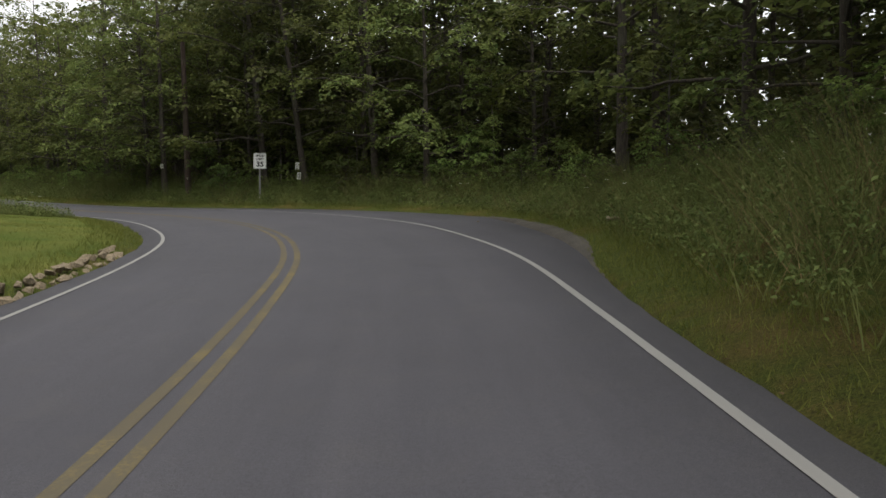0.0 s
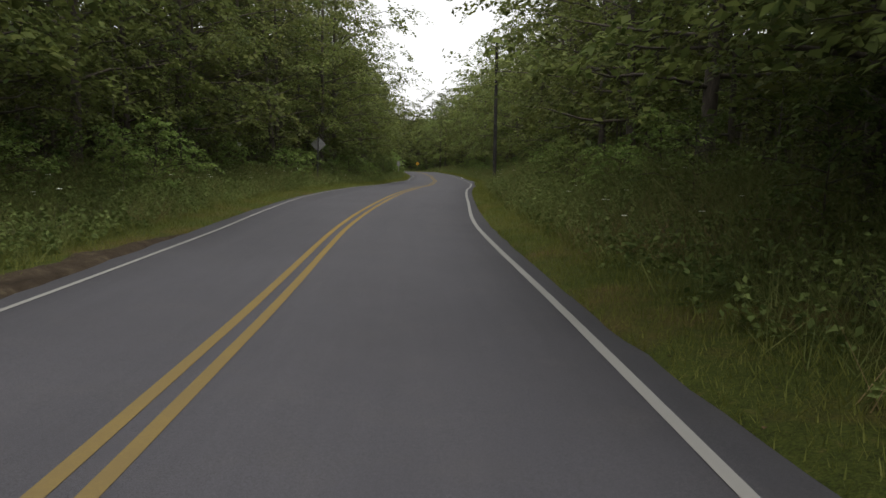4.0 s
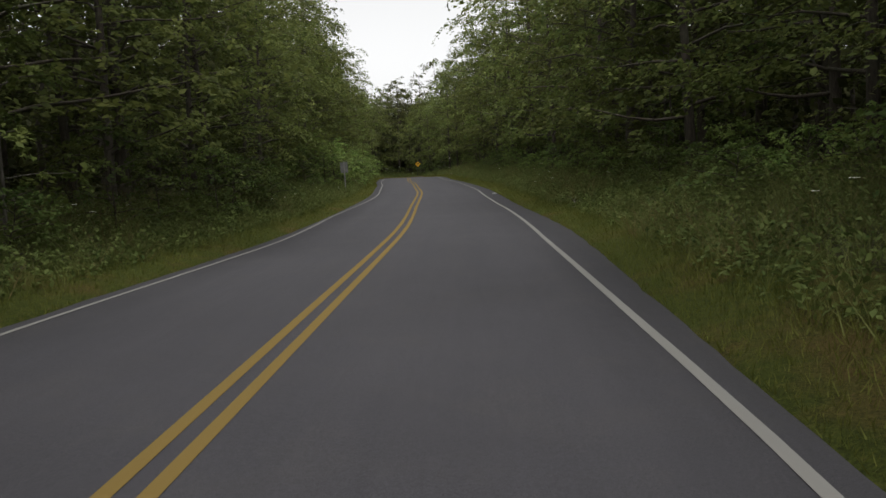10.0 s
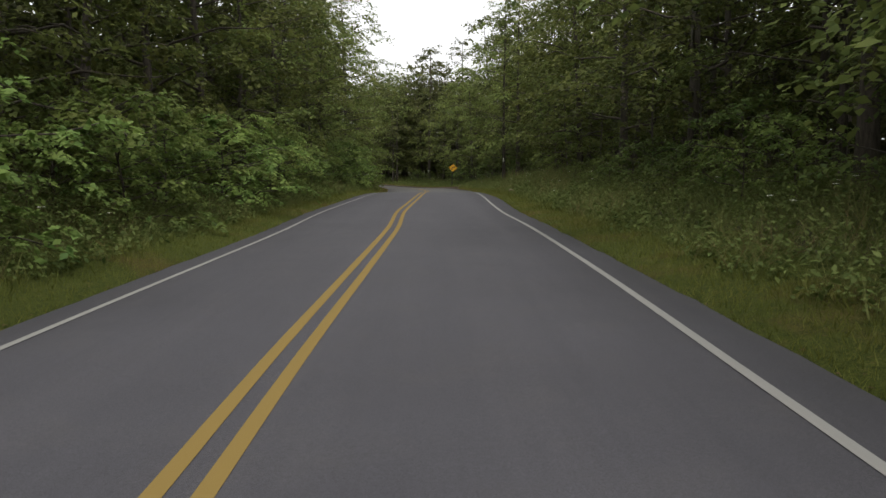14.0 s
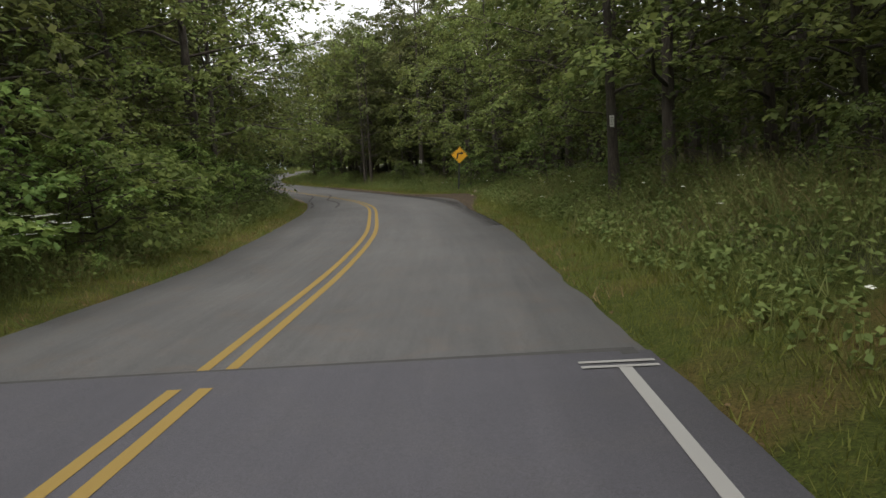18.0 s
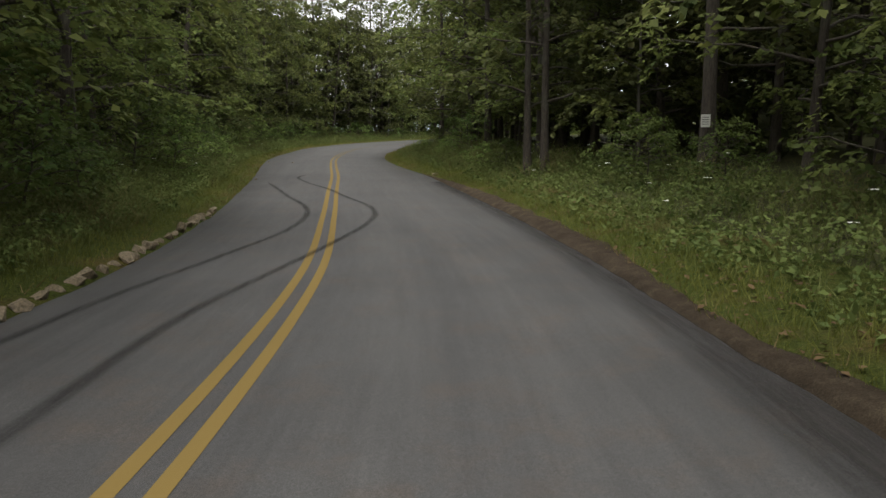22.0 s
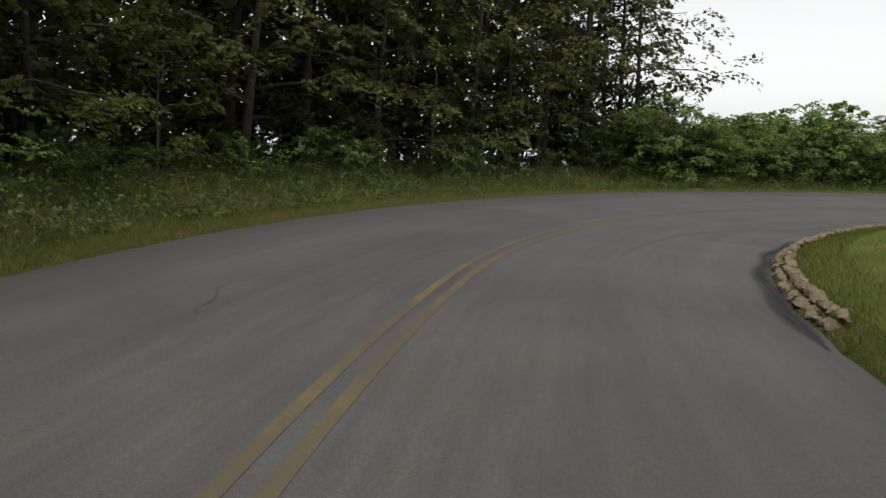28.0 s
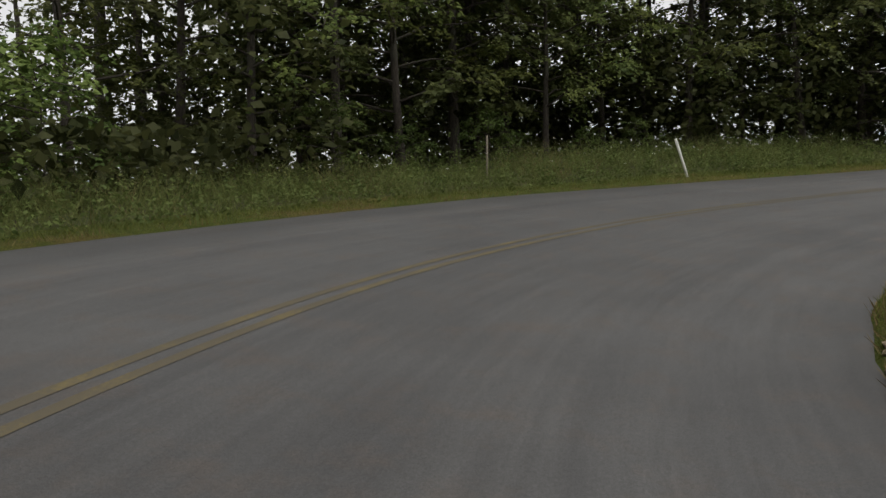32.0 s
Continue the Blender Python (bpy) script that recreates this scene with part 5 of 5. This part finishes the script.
def bolt(z, y):
    bm = bmesh.new()
    bmesh.ops.create_cone(bm, cap_ends=True, segments=8, radius1=0.012, radius2=0.010, depth=0.012)
    bmesh.ops.rotate(bm, verts=bm.verts, matrix=Matrix.Rotation(radians(90), 3, 'X'))
    bmesh.ops.translate(bm, vec=(0, y, z), verts=bm.verts)
    return from_bm("bolt", bm, STEEL)


def stand(name, x, y, facing, lab, cat, tilt=0.0):
    """A sign whose plate, about 2 m up, is over (x, y), though its post leans."""
    turn = math.degrees(math.atan2(facing[1] - y, facing[0] - x)) + 90
    x, y = x - 2.0 * math.sin(radians(tilt)) * math.cos(radians(turn)), y - 2.0 * math.sin(radians(tilt)) * math.sin(radians(turn))
    z = float(height([x], [y])[0])
    ob = tagged(new(name), lab, cat)
    ob.matrix_basis = pose(x, y, z, 0, 0, turn) @ pose(0, 0, 0, 0, tilt, 0)
    return ob, z


# speed limit sign
sign, z0 = stand("speed_limit_sign", -8.7, 38.75, (-1.6, 14.5), "white speed limit 35 sign on a thin steel post", "road sign", 3.0)
c = 2.22 - z0
part("post", u_post(c + 0.30, STEEL), sign)
plate = part("plate", rounded_plate("plate", 0.61, 0.76, 0.04, 0.003, SIGN_WHITE, -0.012, 0, c), sign)
part("border", ring_plate("border", 0.58, 0.73, 0.035, 0.014, SIGN_BLACK, -0.0145, 0, c), plate)
for text, size, dz, wide in (("SPEED", 0.135, 0.245, 1.15), ("LIMIT", 0.135, 0.085, 1.15), ("35", 0.33, -0.165, 1.1)):
    part("lettering", lettering("lettering", text, size, SIGN_BLACK, 0, -0.0165, c + dz, wide), plate)
for dz in (0.3, -0.3):
    part("bolt", bolt(c + dz, -0.018), sign)

# right turn warning sign
sign, z0 = stand("turn_warning_sign", -148.4, 179.0, (-135.0, 168.0), "yellow diamond sign with a black right-turn arrow on a dark post", "road sign", 5.0)
c = 2.38 - z0
part("post", u_post(c + 0.25, RUST), sign)
plate = part("plate", rounded_plate("plate", 0.64, 0.64, 0.04, 0.003, SIGN_YELLOW, -0.012, 45, c), sign)
part("border", ring_plate("border", 0.60, 0.60, 0.03, 0.013, SIGN_BLACK, -0.0145, 45, c), plate)
shaft = [(-0.165, -0.20), (-0.085, -0.20), (-0.075, 0.005), (-0.045, 0.055), (0.07, 0.065), (0.07, 0.005), (0.22, 0.10), (0.07, 0.195), (0.07, 0.135), (-0.075, 0.125), (-0.14, 0.06)]
part("arrow", flat_shape("arrow", shaft, SIGN_BLACK, -0.0165, c), plate)
for dz in (0.2, -0.2):
    part("bolt", bolt(c + dz, -0.018), sign)

# the backs of two signs for the other lane
sign, z0 = stand("diamond_sign_back", -52.8, 69.5, (-75, 95), "bare grey back of a diamond sign on a dark post", "road sign", -1)
c = 2.75 - z0
part("post", u_post(c + 0.42, RUST), sign)
part("plate", rounded_plate("plate", 0.64, 0.64, 0.04, 0.003, SIGN_BACK, -0.012, 45, c), sign)
sign, z0 = stand("rectangular_sign_back", -92.4, 116.1, (-112, 134), "bare grey back of an upright rectangular sign on a steel post", "road sign", 1.5)
c = 1.95 - z0
part("post", u_post(c + 0.36, STEEL), sign)
part("plate", rounded_plate("plate", 0.44, 0.62, 0.03, 0.003, SIGN_BACK, -0.012, 0, c), sign)
for dz in (0.22, -0.22):
    part("bolt", bolt(c + dz, 0.04), sign)


# utility poles
def utility_pole(x, y, tall, radius, lab, lean, wood):
    z = float(height([x], [y])[0])
    ob = tagged(new("utility_pole"), lab, "utility pole")
    ob.matrix_basis = pose(x, y, z, *lean, 0)
    v, f = tube([(0, 0, -0.5), (0, 0, tall * 0.5), (0, 0, tall)], [radius * 1.08, radius * 0.95, radius * 0.75], 16)
    part("pole", mesh("pole", v, f, wood, True), ob)
    v, f = tube([(0, 0, tall), (0, 0, tall + 0.02)], [radius * 0.75, 0.01], 16)
    part("cap", mesh("cap", v, f, wood, True), ob)
    return ob, z


pole, pz = utility_pole(-14.1, 44.6, 8.5, 0.165, "dark brown wooden utility pole with a small white tag", (0, 1.0), POLE_BROWN)
part("tag", bent_box("tag", 0.02, 0.10, 0.13, NOTICE, 0.003, (0.03, -0.17, 1.05)), pole, "small white tag")
pole2, pz2 = utility_pole(-51.55, 84.8, 10.0, 0.13, "nearly black wooden utility pole in the roadside grass", (0, -0.5), POLE_WOOD)
part("tag", bent_box("tag", 0.03, 0.02, 0.20, STEEL, 0.003, (-0.06, -0.125, 1.55)), pole2, "narrow pale tag")

wire_a, wire_b = np.array([-14.1, 44.6, 7.1]), np.array([-4.4, -1.6, 6.6])
u = np.linspace(0, 1, 24)
line_pts = wire_a + (wire_b - wire_a) * u[:, None] - np.stack([0 * u, 0 * u, 0.15 * 4 * u * (1 - u)], 1)
v, f = tube(line_pts, np.full(24, 0.016), 6)
tagged(new("utility_cable", mesh("utility_cable", v, f, RUST, True)), "thin black cable sagging from the utility pole", "cable")
wire_c = np.array([-51.6, 84.8, pz2 + 9.6])
line_pts = wire_a + (wire_c - wire_a) * u[:, None] - np.stack([0 * u, 0 * u, 0.7 * 4 * u * (1 - u)], 1)
v, f = tube(line_pts, np.full(24, 0.014), 6)
tagged(new("utility_cable", mesh("utility_cable", v, f, RUST, True)), "thin black cable between the two utility poles", "cable")


# paper notices on trees
def notice(x, y, z, facing, w, h, lab="small pale paper notice nailed to a tree trunk", roll=0.0):
    turn = math.degrees(math.atan2(facing[1] - y, facing[0] - x)) + 90
    ob = tagged(new("notice", rounded_plate("notice", w, h, 0.006, 0.004, NOTICE)), lab, "notice", group="paper notices on trees")
    ob.matrix_basis = pose(x, y, z, 0, 0, turn) @ pose(0, 0, 0, 0, roll, 0)
    for k in range(4):
        part("print_bar", flat_shape("print_bar", [(-0.36 * w, 0.30 * h - k * 0.18 * h), (0.30 * w, 0.30 * h - k * 0.18 * h), (0.30 * w, 0.25 * h - k * 0.18 * h), (-0.36 * w, 0.25 * h - k * 0.18 * h)], SIGN_BLACK, -0.003), ob)
    return ob


notice(-7.25, 40.65, 1.95, (-4, 21), 0.20, 0.36, "pale paper notice high on a leaning trunk", 6)
notice(-7.18, 40.60, 1.45, (-4, 21), 0.20, 0.36, "pale paper notice low on a leaning trunk", 6)
notice(-16.0, 46.05, 2.2, (-9, 31), 0.17, 0.26)
notice(-52.0, 63.55, 2.6, (-30, 54), 0.22, 0.32)
notice(-128.9, 165.3, 2.85, (-116, 152), 0.11, 0.28, "tall white notice on a trunk")
notice(-164.8, 190.6, 2.1, (-150, 178), 0.22, 0.30, "yellowed notice on a dark trunk")
notice(-189.88, 197.3, 2.37, (-179, 188), 0.09, 0.22, "narrow white notice on a thick trunk")
notice(-232.45, 209.55, 3.1, (-205, 199), 0.22, 0.34)


# small posts
def small_post(name, x, y, tall, radius, mat, lab, lean, top=None):
    z = float(height([x], [y])[0])
    ob = tagged(new(name), lab, "post")
    ob.matrix_basis = pose(x, y, z, *lean, 0)
    v, f = tube([(0, 0, -0.3), (0, 0, tall), (0, 0, tall + 0.01)], [radius, radius, 0.004], 10)
    part("shaft", mesh("shaft", v, f, mat, True), ob)
    if top:
        v, f = tube([(0, 0, tall - 0.16), (0, 0, tall + 0.015), (0, 0, tall + 0.03)], [radius * 1.12, radius * 1.12, 0.005], 10)
        part("cap", mesh("cap", v, f, top, True), ob, "yellow cap")
    return ob


x, y, _ = at_station(117.0, -8.6)
small_post("marker_post", x, y, 0.85, 0.05, RUST, "dark marker post with a yellow cap among the weeds", (0, 0), SIGN_YELLOW)
small_post("leaning_post", -212.5, 253.9, 1.25, 0.038, plain("white_weathered_post", (0.55, 0.54, 0.50), 0.7, 0, 0.2, 6), "leaning white post on the verge of the hairpin", (6, -20))
small_post("thin_post", -218.4, 254.9, 1.35, 0.03, TIMBER, "thin wooden stake in the grass of the hairpin", (0, 2))


# stones along the pavement
sr = np.random.default_rng(33)


def stone_mesh(seed, mat):
    r = np.random.default_rng(seed)
    bm = bmesh.new()
    for _ in range(15):
        p = r.normal(size=3)
        p /= np.linalg.norm(p)
        p = np.sign(p) * np.abs(p) ** 0.7
        bm.verts.new(tuple(p * np.array([0.5, 0.36, 0.30]) * r.uniform(0.85, 1.1)))
    bmesh.ops.convex_hull(bm, input=bm.verts[:])
    loose = [v for v in bm.verts if not v.link_faces]
    bmesh.ops.delete(bm, geom=loose, context='VERTS')
    return from_bm("stone", bm, mat)


STONES, ROCKS = ([stone_mesh(k, m_) for k in range(7)] for m_ in (STONE, ROCK))


def stone_border(a, b, side, low, high, lab, step=0.42, rows=2):
    base = tagged(new("stone_border"), lab, "stone border")
    s = a
    while s < b:
        for row in range(rows):
            i = int(np.clip(round((s + 22) / 0.5), 0, len(FINE) - 1))
            e = float(edge_left(s)) if side > 0 else float(edge_right(s))
            d = e + side * (0.10 + 0.13 * row + sr.uniform(-0.04, 0.04))
            p = np.array([np.interp(s, FINE, AXIS[:, 0]) + np.interp(s, FINE, LEFT[:, 0]) * d, np.interp(s, FINE, AXIS[:, 1]) + np.interp(s, FINE, LEFT[:, 1]) * d])
            z = float(height([p[0]], [p[1]])[0])
            k = sr.uniform(low, high)
            ob = part("stone", STONES[int(sr.integers(len(STONES)))], base)
            yaw = math.degrees(math.atan2(WAY[i, 1], WAY[i, 0]))
            ob.matrix_basis = pose(p[0], p[1], z + 0.10 * k + 0.10 * row, sr.uniform(-25, 25), sr.uniform(-25, 25), yaw + sr.uniform(-35, 35)) @ Matrix.Diagonal((k, k, k * sr.uniform(0.7, 1.1), 1))
        s += step * sr.uniform(0.75, 1.25)
    return base


stone_border(4, 16, 1, 0.15, 0.29, "row of rough pale stones edging the lawn of the bend")
stone_border(241, 254, 1, 0.20, 0.36, "row of pale stones half hidden in roadside grass", 0.42, 1)
stone_border(306, 342, -1, 0.17, 0.28, "rough stone kerb holding the lawn inside the hairpin", 0.22)

# tar gutter, skid marks and cracks
line("shoulder_patch", 213, 262, lambda s: edge_right(s) - 0.02, 1.0, SHOULDER_WEAR, 0.004, "dark crumbling asphalt shoulder")
st_ap = np.arange(225, 241.01, 0.5)
tagged(new("shoulder_patch", strip("shoulder_patch", st_ap, [lambda s: edge_right(s) + 0.12, lambda s: edge_right(s) - apron(s) - 0.25], [lambda s: road_top(s, edge_right(s) + 0.12) + 0.0025, 0.0035], ASPHALT_SHOULDER)), "dark asphalt apron of a dirt track", "road patch", kind="structure")


def ribbon(name, rows, width, mat, lift, lab, cat):
    rows = np.array(rows, float)
    s = np.arange(rows[0, 0], rows[-1, 0], 0.25)
    d = glide(rows[:, 0], rows[:, 1:2], s)[:, 0]
    half = width / 2 * np.clip(np.minimum(s - s[0], s[-1] - s) / 1.2, 0.15, 1)
    me = strip(name, s, [lambda q: d + half, lambda q: d - half], [lambda q: road_top(q, d + half) + lift, lambda q: road_top(q, d - half) + lift], mat)
    return tagged(new(name, me), lab, cat, kind="structure")


ribbon("tar_gutter", [(s, float(edge_right(s)) + 0.13 + 0.06 * math.sin(s * 1.7)) for s in range(305, 332, 2)], 0.36, TAR, 0.007, "black tar along the stone kerb", "tar")
ribbon("skid_mark", [(229, 1.45), (233, 1.12), (236, 0.95), (239.5, 0.89), (243.5, 0.80), (246, 0.33), (248.5, -0.25), (250.5, -0.71), (252.5, -0.97), (254.5, -0.88), (256.5, -0.47), (259.5, 0.10), (262.5, 0.90), (265, 1.25), (267, 0.8)], 0.19, SKID, 0.0055, "dark curved tyre skid mark across the centre line", "skid mark")
ribbon("skid_mark", [(231, 2.5), (235, 2.32), (240, 2.14), (244.5, 1.80), (247.5, 1.2), (250, 0.64), (252, 0.43), (254.5, 0.55), (257, 1.04), (260, 1.6), (263, 2.2)], 0.19, SKID, 0.0055, "dark curved tyre skid mark in the far lane", "skid mark")
ribbon("skid_mark", [(311, -1.6), (314.5, -1.71), (318, -1.95), (322, -2.83), (325, -3.44)], 0.20, SCUFF, 0.0055, "dark tyre scuff sweeping towards the kerb", "skid mark")
ribbon("skid_mark", [(320, -1.85), (322.5, -1.99), (325.5, -2.24), (330.5, -2.73), (334, -3.0)], 0.12, SCUFF, 0.0055, "faint tyre scuff round the inside of the hairpin", "skid mark")
ribbon("skid_mark", [(321, -2.4), (323, -2.45), (326.5, -2.61), (330, -3.1)], 0.10, SCUFF, 0.0055, "faint tyre scuff near the kerb", "skid mark")


def crack(s0, d0, s1, d1, seed, width=0.010):
    r = np.random.default_rng(seed)
    n = 22
    u = np.linspace(0, 1, n)
    s, d = s0 + (s1 - s0) * u + r.normal(0, 0.04, n), d0 + (d1 - d0) * u + np.cumsum(r.normal(0, 0.03, n))
    pts = []
    for a, b in zip(s, d):
        x = np.interp(a, FINE, AXIS[:, 0]) + np.interp(a, FINE, LEFT[:, 0]) * b
        y = np.interp(a, FINE, AXIS[:, 1]) + np.interp(a, FINE, LEFT[:, 1]) * b
        pts.append((x, y, np.interp(a, FINE, AXIS[:, 2]) + float(bank(a)) * b + float(road_top(a, b)) + 0.007))
    pts = np.array(pts)
    t = np.gradient(pts[:, :2], axis=0)
    t /= np.linalg.norm(t, axis=1)[:, None]
    nrm = np.stack([-t[:, 1], t[:, 0], 0 * t[:, 0]], 1) * (width / 2 * r.uniform(0.4, 1.3, n))[:, None]
    verts = np.stack([pts - nrm, pts + nrm], 1).reshape(-1, 3)
    tagged(new("crack", mesh("crack", verts.tolist(), [(2 * i, 2 * i + 2, 2 * i + 3, 2 * i + 1) for i in range(n - 1)], CRACK)), "thin dark crack in the worn asphalt", "crack", kind="structure")


for k, (a, b, c_, d_) in enumerate(((322.0, 1.9, 321.5, -0.1), (333.0, -0.3, 332.1, -3.0), (336.5, -4.0, 335.0, -3.68), (335.0, -3.68, 332.0, -3.66), (299, -1.2, 301, -1.5), (283, -1.1, 285, -1.3), (277, 0.0, 281, 0.02),
                                    (308, 2.6, 310, 2.4), (313, 3.4, 314.5, 3.2), (205, 1.2, 207, 1.5), (321, 3.2, 322.5, 3.3), (304, 1.8, 305.5, 2.2))):
    crack(a, b, c_, d_, 60 + k)


# small litter
def can(x, y, lab):
    z = float(height([x], [y])[0])
    v, f = tube([(-0.09, 0, 0.035), (-0.085, 0, 0.038), (-0.02, 0, 0.030), (0.05, 0.01, 0.042), (0.085, 0.01, 0.036), (0.09, 0.01, 0.036)], [0.02, 0.034, 0.026, 0.036, 0.034, 0.02], 10)
    ob = tagged(new("crushed_can", mesh("crushed_can", v, f, LITTER, True)), lab, "can")
    ob.matrix_basis = pose(x, y, z + 0.01, 0, 0, 35)


x, y, _ = at_station(145.2, -3.72)
can(x, y, "crushed silver drink can on the asphalt shoulder")
for k, (s, d) in enumerate(((240.0, 2.25), (274.9, 1.9), (275.4, 3.05), (20.5, -5.6), (98.5, 3.75), (264, 2.65))):
    x, y, z = at_station(s, d)
    ob = tagged(new("pebble", STONES[k % 7]), "small loose stone at the pavement edge", "stone", group="loose stones")
    ob.matrix_basis = pose(x, y, z + 0.03, 10, 20, 50 * k) @ Matrix.Diagonal((0.11, 0.10, 0.08, 1))
for k, (s, d, size) in enumerate(((232.2, -5.6, 0.5), (233.6, -6.3, 0.35), (229.5, -4.9, 0.3), (264.5, -3.55, 0.3), (265.5, -4.2, 0.32), (16.0, -6.9, 0.4), (190.0, -4.75, 0.5))):
    x, y, z = at_station(s, d)
    ob = tagged(new("rock", ROCKS[(k + 3) % 7]), "yellowish rock lying in the dirt beside the road", "rock", group="rocks beside the road")
    ob.matrix_basis = pose(x, y, z + 0.14 * size, 5, 12, 70 * k) @ Matrix.Diagonal((size, size * 0.8, size * 0.8, 1))


def branch(s, d, long, seed, lab):
    x, y, z = at_station(s, d)
    r = np.random.default_rng(seed)
    p = [np.array([0, 0, 0.03])]
    for _ in range(6):
        p.append(p[-1] + np.array([long / 6, r.normal(0, 0.05), r.uniform(0.0, 0.09)]))
    w = [tube(p, np.linspace(0.028, 0.007, 7), 6), tube([p[3], p[3] + np.array([0.25, 0.2, 0.12])], [0.012, 0.004], 5), tube([p[2], p[2] + np.array([0.2, -0.22, 0.05])], [0.012, 0.004], 5)]
    ob = tagged(new("dead_branch", joined("dead_branch", w, BARK_GREY)), lab, "branch")
    ob.matrix_basis = pose(x, y, z, 0, 0, r.uniform(0, 360))


branch(128.3, -4.9, 1.8, 1, "bare dead branch lying in the verge grass")
branch(233.0, -7.0, 1.6, 4, "pale dead branch lying beside the dirt track")
branch(250.0, -8.0, 1.7, 6, "thin dead branch leaning in the undergrowth")
x, y, z = at_station(331.0, -5.6)
v, f = tube([(0, 0, 0.035), (0.14, 0, 0.035), (0.19, 0, 0.035), (0.23, 0, 0.035)], [0.033, 0.033, 0.014, 0.013], 12)
bottle = tagged(new("plastic_bottle", mesh("plastic_bottle", v, f, GREEN_PLASTIC, True)), "small green plastic bottle on the lawn", "bottle")
bottle.matrix_basis = pose(x, y, z, 0, 0, 20)
